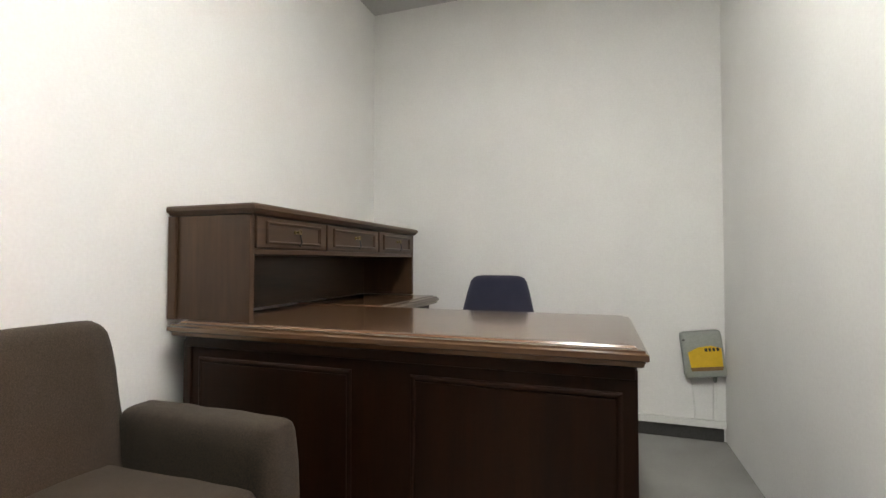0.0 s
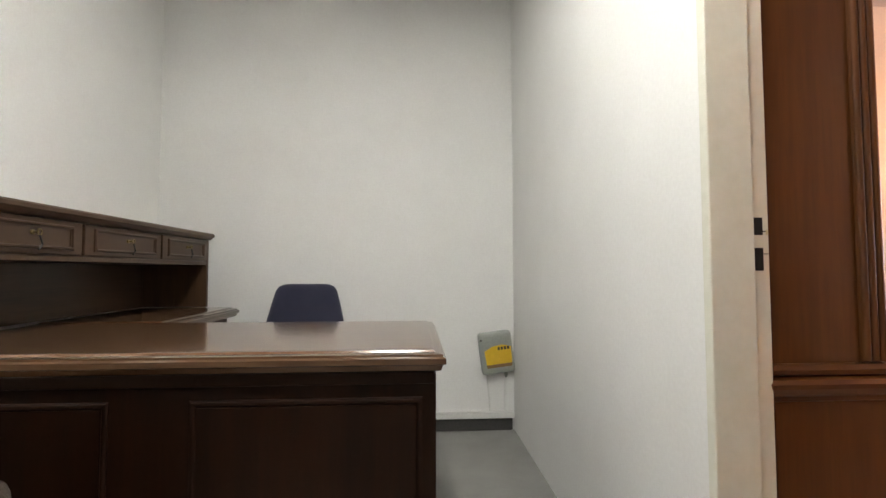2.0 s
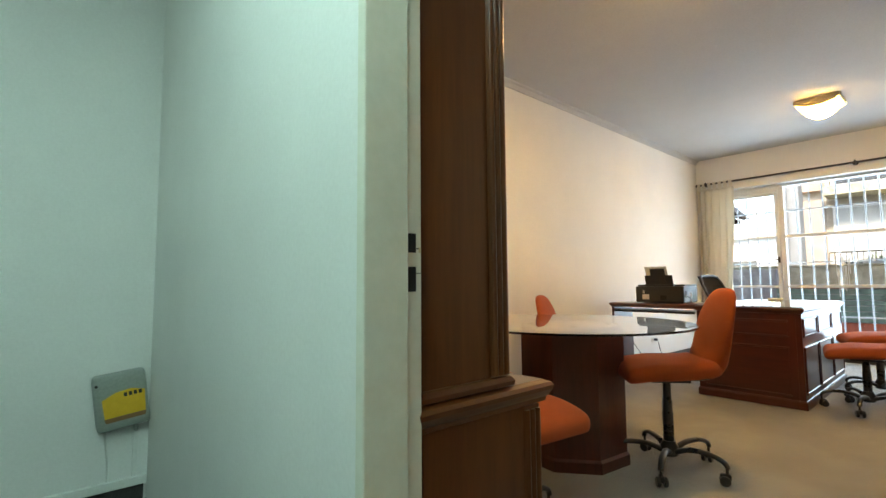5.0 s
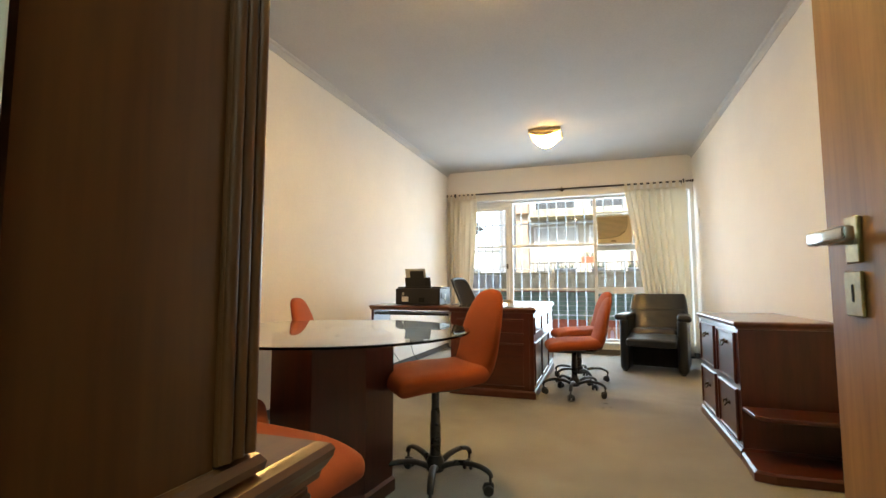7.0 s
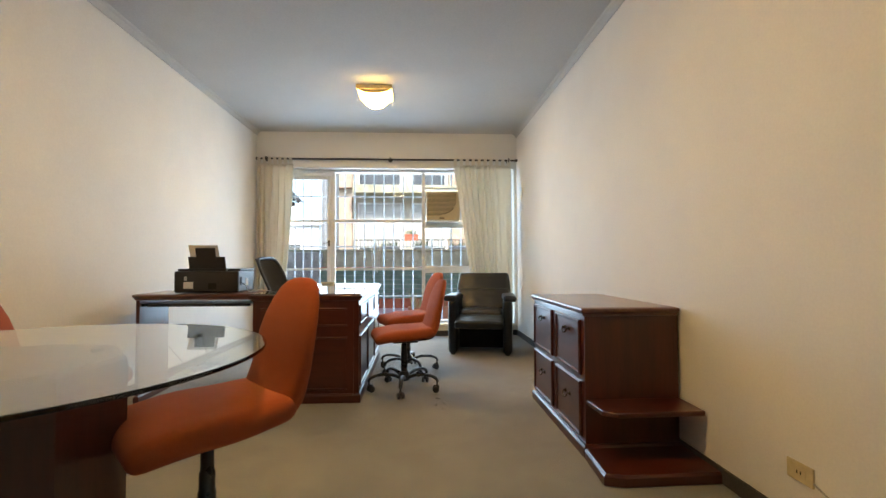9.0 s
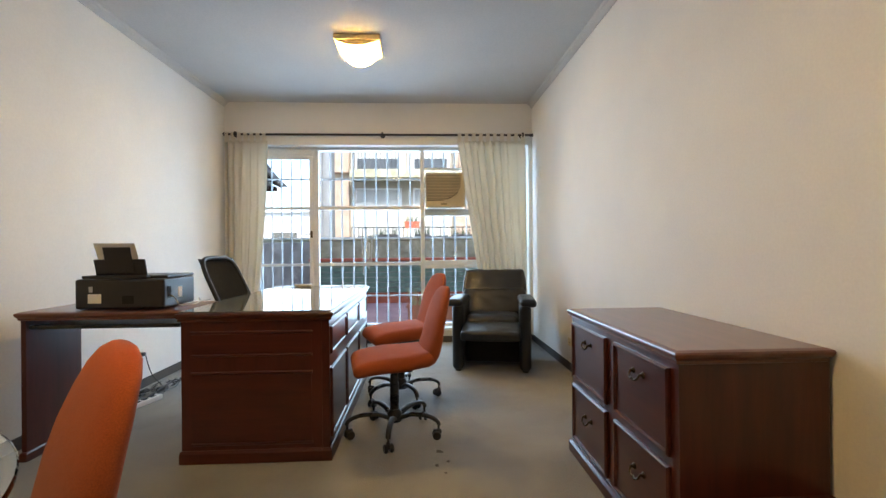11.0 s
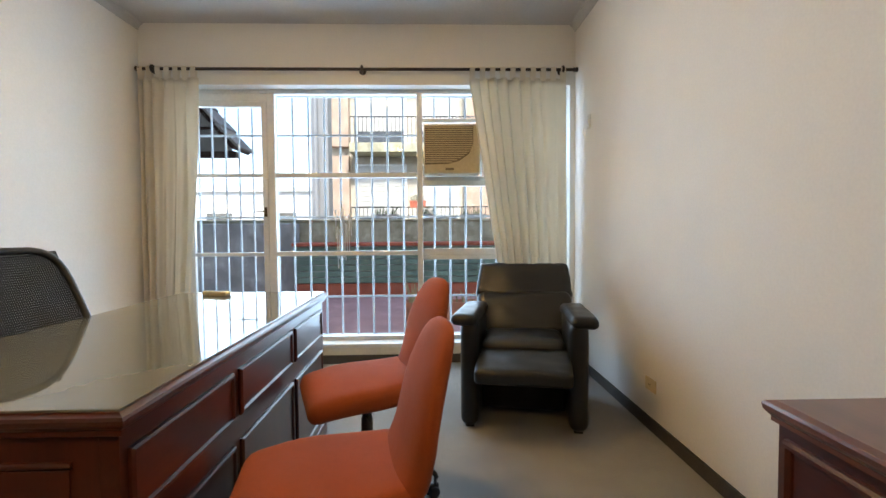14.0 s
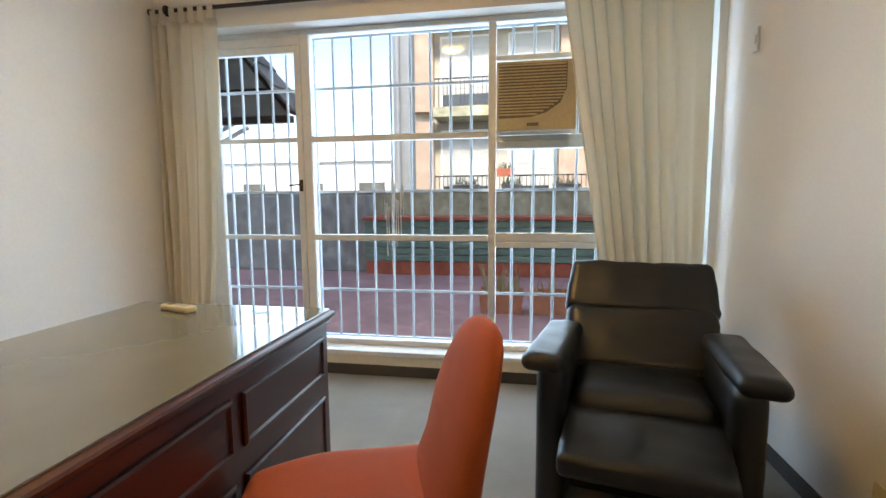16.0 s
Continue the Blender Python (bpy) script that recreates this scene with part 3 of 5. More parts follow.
def curtain(edge, folds, label, seed, bunch=1.0, deep=1.0):
    """A tab-top curtain; edge(h) gives its two sides at height share h."""
    rng = random.Random(seed)
    c = thing("curtain", pose(7.735, 0, 0), label, "curtain", "curtains at the window")
    phases = [rng.uniform(0, 6.28) for _ in range(6)]
    cols, rows = 110, 40
    bm = bmesh.new()
    grid = []
    for j in range(rows + 1):
        h = j / rows
        z = 0.03 + h * (2.362 - 0.03)
        a, b = edge(h)
        row = []
        for i in range(cols + 1):
            u = i / cols
            w = u ** bunch + 0.03 * math.sin(5 * u + phases[0] + 1.2 * h) + 0.02 * math.sin(11 * u + phases[5])
            amp = deep * 0.034 * (0.55 + 0.45 * math.sin(7.1 * u + phases[1] + 1.5 * h)) * (1.1 - 0.45 * h)
            x = amp * math.sin(2 * math.pi * folds * w + phases[2] + 0.7 * math.sin(2.2 * h + phases[3]))
            x += 0.005 * math.sin(2 * math.pi * folds * 2.3 * w + phases[4] + h) * (1.1 - h) + 0.006 * math.sin(9 * h + 20 * u)
            y = a + (b - a) * u + 0.008 * math.cos(2 * math.pi * folds * w + phases[2])
            row.append(bm.verts.new((max(min(x, 0.05), -0.095), y, z)))
        grid.append(row)
    for r0, r1 in zip(grid, grid[1:]):
        for i in range(cols):
            bm.faces.new((r0[i], r0[i + 1], r1[i + 1], r1[i]))
    panel = part("panel", bm, cotton, c)
    s = panel.modifiers.new("thickness", "SOLIDIFY")
    s.thickness = 0.0012
    smooth(panel, 80)
    a, b = edge(1.0)
    for k in range(folds + 2):
        u = (k + 0.4) / (folds + 1.8)
        y = a + (b - a) * u
        pts = [(-0.006, y, 2.345), (-0.017, y, 2.41), (-0.017, y, 2.443), (0.0, y, 2.456), (0.017, y, 2.443), (0.017, y, 2.41), (0.004, y, 2.345)]
        loops = [[Vector(p) + Vector((0, 0.021 if n < 2 else -0.021, 0.0006 if n % 3 else 0)) for n in range(4)] for p in curve(pts, 4)]
        smooth(part("tab", loft(loops), cotton, c), 60)
    return c


curtain(lambda h: (2.545 + 0.18 * (1 - h) ** 2, 3.02 - 0.01 * (1 - h)), 5, "cream cotton tab-top curtain gathered beside the glazed door", 4, 1.0, 0.9)
curtain(lambda h: (-0.455 - 0.02 * (1 - h), 0.36 - 0.35 * (1 - h)), 8, "cream cotton tab-top curtain drawn behind the black recliner", 9, 1.35, 1.75)

# ---- ceiling lamps ----


def ceiling_lamp(m):
    lamp = thing("ceiling_light", m, "lit square frosted-glass ceiling light with metal plate", "ceiling light", "ceiling lights")
    part("base_plate", box(-0.185, 0.185, -0.185, 0.185, -0.040, -0.001, 0.004), cream_plastic, lamp)
    bm = bmesh.new()
    n, grid = 18, []
    sag = lambda u: 1 - abs(u) ** 2.2
    for j in range(n + 1):
        row = []
        for i in range(n + 1):
            u, v = 2 * i / n - 1, 2 * j / n - 1
            row.append(bm.verts.new((0.172 * v, 0.172 * u, -0.046 - 0.125 * sag(u) * (0.36 + 0.64 * (1 - abs(v) ** 2.6)))))
        grid.append(row)
    for r0, r1 in zip(grid, grid[1:]):
        for i in range(n):
            bm.faces.new((r0[i], r1[i], r1[i + 1], r0[i + 1]))
    for x in (-0.168, 0.165):
        rim = [(0.168 * (2 * i / n - 1), -0.0405 - 0.042 * sag(2 * i / n - 1)) for i in range(1, n)]
        loops = [[(x + d, 0.168, -0.0405), (x + d, -0.168, -0.0405)] + [(x + d, y, z) for y, z in rim] for d in (0.0, 0.003)]
        part("end_plate", loft(loops), cream_plastic, lamp)
    shade = part("shade", bm, room_glow, lamp, "glowing curved frosted glass shade")
    smooth(shade)
    for s in (-1, 1):
        smooth(part("clip", moved(lathe([(0.010, -0.040), (0.010, -0.022)], 10), pose(0, s * 0.172, 0)), brass, lamp))
    return lamp


lamp_1 = ceiling_lamp(pose(6.24, 1.29, H_MAIN))
copy_thing(lamp_1, pose(3.08, 1.29, H_MAIN))
fl = thing("fluorescent_light", pose(0.0, 0.70, H_OFF, 0, 0, 90), "white fluorescent ceiling fitting with lit diffuser", "ceiling light")
part("housing", box(-0.62, 0.62, -0.16, 0.16, -0.045, -0.001, 0.006), white_plastic, fl)
part("diffuser", box(-0.60, 0.60, -0.14, 0.14, -0.062, -0.046, 0.006), office_glow, fl)

# ---- swivel chairs ----


def superloop(cx, z, half_w, half_t, n=22, power=2.6, lean=0.0):
    out = []
    for k in range(n):
        a = 2 * math.pi * k / n
        c, s = math.cos(a), math.sin(a)
        out.append((cx + math.copysign(abs(c) ** (2 / power), c) * half_t, math.copysign(abs(s) ** (2 / power), s) * half_w, z + lean * c * half_t))
    return out


def castor(parent, at, angle, leg):
    c, s = math.cos(angle), math.sin(angle)
    fork = smooth(part("castor", joined(moved(lathe([(0.007, 0.035), (0.007, 0.095)], 10), pose(*at)), moved(rounded(0.05, 0.022, 0.034, 0.010, 5), pose(at[0] - 0.008 * c, at[1] - 0.008 * s, 0.042, 0, 0, math.degrees(angle) + 25))), black_plastic, parent))
    for side in (-1, 1):
        w = moved(lathe([(0.004, -0.009), (0.021, -0.009), (0.0245, -0.005), (0.0245, 0.005), (0.021, 0.009), (0.004, 0.009)], 16, "y"), pose(0, side * 0.017, 0))
        smooth(part("wheel", moved(w, pose(at[0] - 0.012 * c, at[1] - 0.012 * s, 0.0248, 0, 0, math.degrees(angle) + 25)), black_plastic, fork))


def star_base(parent, reach, turn=0.0):
    smooth(part("hub", lathe([(0.030, 0.070), (0.044, 0.078), (0.044, 0.125), (0.034, 0.140), (0.034, 0.150)], 18), black_metal, parent))
    for k in range(5):
        a = radians(turn) + k * 2 * math.pi / 5
        c, s = math.cos(a), math.sin(a)
        pts = curve([(0.035 * c, 0.035 * s, 0.098), (reach * 0.40 * c, reach * 0.40 * s, 0.126), (reach * 0.75 * c, reach * 0.75 * s, 0.128), (reach * 0.96 * c, reach * 0.96 * s, 0.108), (reach * 1.02 * c, reach * 1.02 * s, 0.082)], 4)
        leg = smooth(part("leg", tube(pts, [0.020 - 0.006 * i / (len(pts) - 1) for i in range(len(pts))], 8, 0.75), black_metal, parent), 60)
        castor(leg, (reach * c, reach * s, 0), a, leg)


def task_chair(m, seat_top, label, turn=10.0):
    """An armless orange swivel chair that faces +x."""
    ch = thing("office_chair", m, label, "office chair", "orange swivel chairs")
    star_base(ch, 0.280, turn)
    smooth(part("gas_column", lathe([(0.027, 0.140), (0.027, 0.30), (0.024, 0.305), (0.024, 0.36), (0.020, 0.365), (0.020, seat_top - 0.10)], 18), black_metal, ch))
    part("tilt_plate", box(-0.10, 0.10, -0.08, 0.08, seat_top - 0.112, seat_top - 0.095, 0.006), black_metal, ch)
    seat = rounded(0.47, 0.46, 0.078, 0.038, 14, 0.014)
    for v in seat.verts:
        t = (v.co.x + 0.235) / 0.47
        v.co.y *= 0.80 + 0.20 * math.sin(math.pi * min(max(t, 0), 1) ** 0.9 * 0.82)
        v.co.z += 0.022 * (1 - t) ** 3 - 0.028 * max(t - 0.55, 0) ** 2 / 0.2
        v.co.z -= 0.0022 * noise.noise(v.co * 9)
    smooth(part("seat", moved(seat, pose(0.015, 0, seat_top - 0.041)), orange_cloth, ch), 70)
    prof = ((-0.075, -0.170, 0.140, 0.030), (-0.050, -0.190, 0.168, 0.048), (-0.010, -0.206, 0.186, 0.052), (0.030, -0.214, 0.192, 0.047), (0.075, -0.219, 0.194, 0.041), (0.130, -0.219, 0.197, 0.037),
            (0.190, -0.220, 0.194, 0.035), (0.250, -0.225, 0.181, 0.033), (0.305, -0.233, 0.158, 0.030), (0.345, -0.240, 0.130, 0.027), (0.368, -0.245, 0.100, 0.022), (0.380, -0.248, 0.064, 0.014), (0.384, -0.249, 0.028, 0.006))
    prof = [(z, x - 0.072 * max(z, 0) / 0.384, w, d) for z, x, w, d in prof]
    loops = []
    for k in range(len(prof) - 1):
        for s in range(3):
            t = s / 3
            z, x, w, d = [p + (q - p) * t for p, q in zip(prof[k], prof[k + 1])]
            wrinkle = 0.0035 * math.sin(z * 420) * math.exp(-((z - 0.045) / 0.035) ** 2)
            loops.append(superloop(x - wrinkle * 0.3, seat_top + z, w + wrinkle, d + wrinkle, 26, 2.7))
    loops.append(superloop(prof[-1][1], seat_top + prof[-1][0], prof[-1][2], prof[-1][3], 26, 2.7))
    smooth(part("backrest", loft(loops), orange_cloth, ch), 70)
    smooth(part("back_bracket", tube(curve([(-0.06, 0, seat_top - 0.104), (-0.19, 0, seat_top - 0.10), (-0.245, 0, seat_top - 0.07), (-0.258, 0, seat_top + 0.02)]), 0.022, 10, 0.4), black_metal, ch))
    return ch


task_chair(pose(2.900, 1.510, 0, 0, 0, 131), 0.576, "orange upholstered swivel chair drawn up to the round glass table", -8)
task_chair(pose(1.738, 1.632, 0, 0, 0, -98), 0.530, "orange upholstered swivel chair between bookcase and glass table", 30)
task_chair(pose(3.60, 2.482, 0, 0, 0, 287), 0.51, "orange upholstered swivel chair between glass table and wall", 15)
task_chair(pose(2.13, 2.21, 0, 0, 0, -48), 0.50, "orange upholstered swivel chair half hidden under glass table", 20)
task_chair(pose(5.130, 0.958, 0, 0, 0, 101), 0.492, "orange upholstered swivel chair facing the mahogany desk", 3)
task_chair(pose(5.785, 0.945, 0, 0, 0, 110), 0.535, "taller orange swivel chair facing the mahogany desk", 23)

# ---- round glass table ----
table = thing("round_table", pose(2.71, 1.985, 0), "round clear-glass table on a dark mahogany octagonal pedestal", "table")
top = smooth(part("tabletop", lathe([(0.001, 0.751), (0.679, 0.751), (0.682, 0.754), (0.682, 0.759), (0.679, 0.762), (0.001, 0.762)], 96), green_glass, table, "clear green-tinted glass top"), 30)


def octagon(r, z, turn=16):
    return [(r * math.cos(radians(turn + 45 * k)), r * math.sin(radians(turn + 45 * k)), z) for k in range(8)]


part("pedestal", loft([octagon(0.318, 0.0), octagon(0.318, 0.055), octagon(0.305, 0.068), octagon(0.305, 0.726), octagon(0.297, 0.738)]), mahogany["z"], table)
for k in range(4):
    a = radians(16 + 22.5 + 90 * k)
    smooth(part("glass_pad", moved(lathe([(0.018, 0.738), (0.018, 0.7505)], 14), pose(0.22 * math.cos(a), 0.22 * math.sin(a), 0)), black_plastic, table))

# ---- mahogany desk with glass top ----
EDGE = [(-0.004, 0.0), (0.0, 0.002), (0.0, 0.012), (0.006, 0.018), (0.010, 0.024), (0.012, 0.034), (0.009, 0.040), (0.0, 0.043), (-0.006, 0.045)]


def edge_at(z):
    return [(o, z + h) for o, h in EDGE]


DX, DY = 1.70, 0.80
desk = thing("desk", pose(4.775, 1.255, 0), "polished mahogany pedestal desk with panelled front and glass top", "desk")
part("front_board", box(0.022, DX - 0.022, 0.022, 0.060, 0.002, 0.738), mahogany["x"], desk)
part("pedestal", box(0.022, 0.46, 0.0605, DY - 0.02, 0.002, 0.738), mahogany["z"], desk)
part("pedestal", box(DX - 0.46, DX - 0.022, 0.0605, DY - 0.02, 0.002, 0.738), mahogany["z"], desk)
part("plinth", moulded(0.016, DX - 0.016, 0.016, 0.058, [(0.0, 0.001), (0.006, 0.003), (0.006, 0.055), (0.0, 0.068), (-0.003, 0.070)]), mahogany["x"], desk)
part("plinth", moulded(0.016, 0.465, 0.066, DY - 0.016, [(0.0, 0.001), (0.006, 0.003), (0.006, 0.055), (0.0, 0.068), (-0.003, 0.070)]), mahogany["y"], desk)
part("plinth", moulded(DX - 0.465, DX - 0.016, 0.066, DY - 0.016, [(0.0, 0.001), (0.006, 0.003), (0.006, 0.055), (0.0, 0.068), (-0.003, 0.070)]), mahogany["y"], desk)
part("top", moulded(0.008, DX - 0.008, 0.008, DY - 0.008, edge_at(0.739)), mahogany["x"], desk)
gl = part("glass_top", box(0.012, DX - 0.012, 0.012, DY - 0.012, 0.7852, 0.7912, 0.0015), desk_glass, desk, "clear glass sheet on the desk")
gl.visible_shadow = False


def panel_x(parent, x0, x1, z0, z1, y, mat, name="panel", face=-1, depth=0.013):
    """A framed panel on a front that faces -y (or +y)."""
    m = pose((x0 + x1) / 2, y, (z0 + z1) / 2, 0, 0, 0 if face < 0 else 180)
    p = part(name, moved(box(-(x1 - x0) / 2 + 0.018, (x1 - x0) / 2 - 0.018, -0.006, -0.001, -(z1 - z0) / 2 + 0.018, (z1 - z0) / 2 - 0.018), m), mat, parent)
    part("moulding", moved(frame_moulding(x1 - x0, z1 - z0, 0.022, depth), m), mat, p)
    return p


def panel_y(parent, y0, y1, z0, z1, x, mat, name="panel", face=-1):
    m = pose(x, (y0 + y1) / 2, (z0 + z1) / 2, 0, 0, -90 if face < 0 else 90)
    p = part(name, moved(box(-(y1 - y0) / 2 + 0.018, (y1 - y0) / 2 - 0.018, -0.006, -0.001, -(z1 - z0) / 2 + 0.018, (z1 - z0) / 2 - 0.018), m), mat, parent)
    part("moulding", moved(frame_moulding(y1 - y0, z1 - z0, 0.022, 0.010), m), mat, p)
    return p


for x0, x1 in ((0.045, 0.52), (0.565, 1.10), (1.145, 1.63)):
    panel_x(desk, x0, x1, 0.555, 0.700, 0.022, mahogany["x"])
    panel_x(desk, x0, x1, 0.115, 0.480, 0.022, mahogany["z"])
for z0, z1 in ((0.100, 0.470), (0.560, 0.680)):
    part("end_panel", box(0.0185, 0.0215, 0.115, 0.725, z0 + 0.010, z1 - 0.010, 0.001), mahogany["y"], desk)
    for z in (z0, z1):
        smooth(part("moulding", moved(lathe([(0.0075, -0.31), (0.0075, 0.31)], 10), pose(0.022, 0.42, z, -90)), mahogany["y"], desk), 60)

ret = thing("desk_return", pose(4.865, 2.062, 0), "mahogany desk return carrying the printer", "desk")
part("top", moulded(0.008, 0.45, 0.008, 0.845, edge_at(0.745)), mahogany_sheen_top["y"], ret)
part("end_panel", box(0.02, 0.42, 0.815, 0.840, 0.05, 0.744, 0.002), mahogany["z"], ret)
part("foot", moulded(0.012, 0.428, 0.808, 0.847, [(0.0, 0.001), (0.0, 0.042), (-0.006, 0.049)]), mahogany["x"], ret)
part("tray_rail", box(0.035, 0.055, 0.03, 0.812, 0.695, 0.715, 0.003), black_metal, ret, "dark metal keyboard-tray rail")
part("keyboard_tray", box(0.06, 0.40, 0.06, 0.79, 0.700, 0.714, 0.003), white_plastic, ret)

# ---- printer ----
pr = thing("printer", pose(4.93, 2.19, 0.7905), "black inkjet printer with paper in its rear feeder", "printer")
part("body", box(0.0, 0.34, 0.0, 0.47, 0.004, 0.165, 0.012, 3), black_plastic, pr)
part("scanner_lid", box(0.045, 0.345, 0.004, 0.466, 0.1655, 0.182, 0.006), black_plastic, pr)
part("feeder_slot", box(0.006, 0.05, 0.095, 0.375, 0.1655, 0.186, 0.004), black_plastic, pr)
fd = part("feeder", moved(box(0.0, 0.010, -0.135, 0.135, 0.0, 0.125, 0.004), pose(0.030, 0.235, 0.150, 0, -15)), black_plastic, pr)
part("feeder_extension", moved(box(-0.0055, -0.0003, -0.072, 0.072, 0.05, 0.195, 0.002), pose(0.030, 0.235, 0.150, 0, -15)), black_plastic, fd)
pm = bmesh.new()
for j in range(9):
    h = j / 8
    for s in (-1, 1):
        pm.verts.new((0.078 - 0.056 * h - 0.020 * h * h, 0.262 + s * 0.108, 0.165 + 0.195 * h))
pm.verts.ensure_lookup_table()
for j in range(8):
    pm.faces.new([pm.verts[k] for k in (2 * j, 2 * j + 1, 2 * j + 3, 2 * j + 2)])
sheets = part("paper", pm, paper, pr, "curled white sheets in the feeder")
sheets.modifiers.new("thickness", "SOLIDIFY").thickness = 0.004
part("rear_label", box(-0.0012, 0.0, 0.33, 0.40, 0.035, 0.085), paper, pr, "pale rear sticker")
part("rear_label", box(-0.0012, 0.0, 0.375, 0.395, 0.095, 0.125), grey_cable, pr)
part("rear_recess", box(-0.0012, 0.004, 0.16, 0.22, 0.03, 0.075), hollow_shade, pr)
part("side_label", box(0.15, 0.19, -0.0012, 0.0, 0.05, 0.11), paper, pr, "pale side sticker")
part("socket", box(0.03, 0.07, -0.0015, 0.003, 0.055, 0.12), hollow_shade, pr)
smooth(part("cable", tube(curve([(0.05, -0.003, 0.07), (0.04, -0.035, 0.06), (0.07, -0.05, 0.012), (0.16, -0.045, 0.0045), (0.26, -0.06, 0.0045), (0.30, -0.045, 0.03), (0.36, -0.035, 0.0045), (0.44, -0.05, 0.0045)], 8), 0.003, 6), grey_cable, pr, "pale grey looped cable"))

# ---- black mesh chair behind the desk ----
mc = thing("office_chair", pose(5.545, 1.858, 0, 0, 0, -99.7), "black mesh-back office chair pushed against the desk", "office chair")
star_base(mc, 0.29, 12)
smooth(part("gas_column", lathe([(0.027, 0.14), (0.027, 0.30), (0.016, 0.305), (0.016, 0.40)], 18), black_metal, mc))
smooth(part("seat", moved(rounded(0.46, 0.48, 0.08, 0.038, 10, 0.012), pose(-0.02, 0, 0.45)), mesh_black, mc))
BACK = pose(-0.115, 0, 0.575, 0, -26)
fr = []
for k in range(33):
    a = 2 * math.pi * k / 32
    c, s = math.cos(a), math.sin(a)
    w = 0.192 - 0.02 * (s < 0) * -s
    fr.append(BACK @ Vector((-0.004 * (1 - c * c), math.copysign(abs(c) ** 0.45, c) * w, 0.27 + math.copysign(abs(s) ** 0.45, s) * 0.27)))
mback = smooth(part("back_frame", tube(fr, 0.014, 8), black_plastic, mc), 60)
mm = bmesh.new()
for j in range(15):
    for i in range(13):
        u, v = i / 6 - 1, j / 7 - 1
        mm.verts.new(BACK @ Vector((-0.004 - 0.016 * (1 - u * u), 0.188 * u, 0.27 + 0.262 * v)))
mm.verts.ensure_lookup_table()
for j in range(14):
    for i in range(12):
        mm.faces.new([mm.verts[k] for k in (j * 13 + i, j * 13 + i + 1, (j + 1) * 13 + i + 1, (j + 1) * 13 + i)])
net = part("mesh_panel", mm, mesh_black, mback, "see-through black mesh panel")
w = net.modifiers.new("open_weave", "SUBSURF")
w.subdivision_type, w.levels, w.render_levels = "SIMPLE", 2, 2
w = net.modifiers.new("threads", "WIREFRAME")
w.thickness = 0.0065
smooth(part("back_bracket", tube(curve([(-0.05, 0, 0.40), (-0.20, 0, 0.41), (-0.22, 0, 0.52), (-0.24, 0, 0.68)]), 0.026, 10, 0.5), black_plastic, mc))
for s in (-1, 1):
    arm = smooth(part("armrest", tube(curve([(-0.02, s * 0.235, 0.43), (-0.01, s * 0.27, 0.52), (0.0, s * 0.272, 0.62)]), 0.014, 8), black_plastic, mc))
    smooth(part("arm_pad", moved(rounded(0.23, 0.055, 0.028, 0.013, 6), pose(0.0, s * 0.272, 0.63)), black_plastic, arm))

# ---- remote control on the desk ----
rc = thing("remote_control", pose(6.35, 1.80, 0.7915, 0, 0, 72), "cream plastic remote control lying on the glass desk top", "remote control")
smooth(part("body", moved(rounded(0.15, 0.05, 0.022, 0.009, 6), pose(0, 0, 0.0112)), cream_plastic, rc))
part("display", box(0.02, 0.055, -0.015, 0.015, 0.0222, 0.0228), ink, rc)
for k in range(4):
    part("button", box(-0.055 + 0.018 * k, -0.045 + 0.018 * k, -0.012, 0.012, 0.0222, 0.0240, 0.0008), grey_plastic, rc)

# ---- low filing cabinet with open end shelf ----


def bail_pull(parent, m):
    for dx in (0.0, 0.075):
        smooth(part("handle_post", moved(lathe([(0.013, 0.0), (0.013, 0.003), (0.006, 0.008), (0.006, 0.018)], 12, "y"), m @ pose(dx, 0, 0)), bronze, parent, "dark bronze handle post"))
    m = m @ Matrix.Diagonal((1.364, 1, 1.2, 1))
    smooth(part("handle", moved(tube(curve([(0.0, 0.016, 0), (0.004, 0.022, -0.012), (0.018, 0.026, -0.020), (0.028, 0.026, -0.014), (0.037, 0.026, -0.020), (0.051, 0.022, -0.012), (0.055, 0.016, 0)], 4), 0.004, 6), m), bronze, parent, "dark bronze drop handle"))


cab = thing("filing_cabinet", pose(3.775, Y_RIGHT + 0.013, 0), "low mahogany filing cabinet with four drawers and open end shelf", "cabinet")
CD = 0.512
part("carcass", box(0.012, 1.045, 0.0, CD - 0.008, 0.002, 0.728), mahogany["z"], cab)
part("plinth", moulded(0.0, 1.05, 0.002, CD, [(0.0, 0.001), (0.012, 0.003), (0.012, 0.05), (0.004, 0.062), (0.0, 0.064)]), mahogany["x"], cab)
# top lighter than the carcass, its sheen put into the colour
part("top", moulded(0.0, 1.05, 0.010, CD + 0.006, [(o, z - 0.016) for o, z in edge_at(0.745)]), mahogany_sheen_top["x"], cab, "polished mahogany top with moulded edge, sheen painted in")
for i, (x0, x1) in enumerate(((0.060, 0.490), (0.575, 1.020))):
    for z0, z1 in ((0.410, 0.705), (0.085, 0.378)):
        d = panel_x(cab, x0, x1, z0, z1, CD - 0.007, mahogany["x"], "drawer_front", 1, 0.016)
        bail_pull(d, pose((x0 + x1) / 2 - 0.0375, CD - 0.001, z0 + (0.222 if z0 > 0.3 else 0.178)))
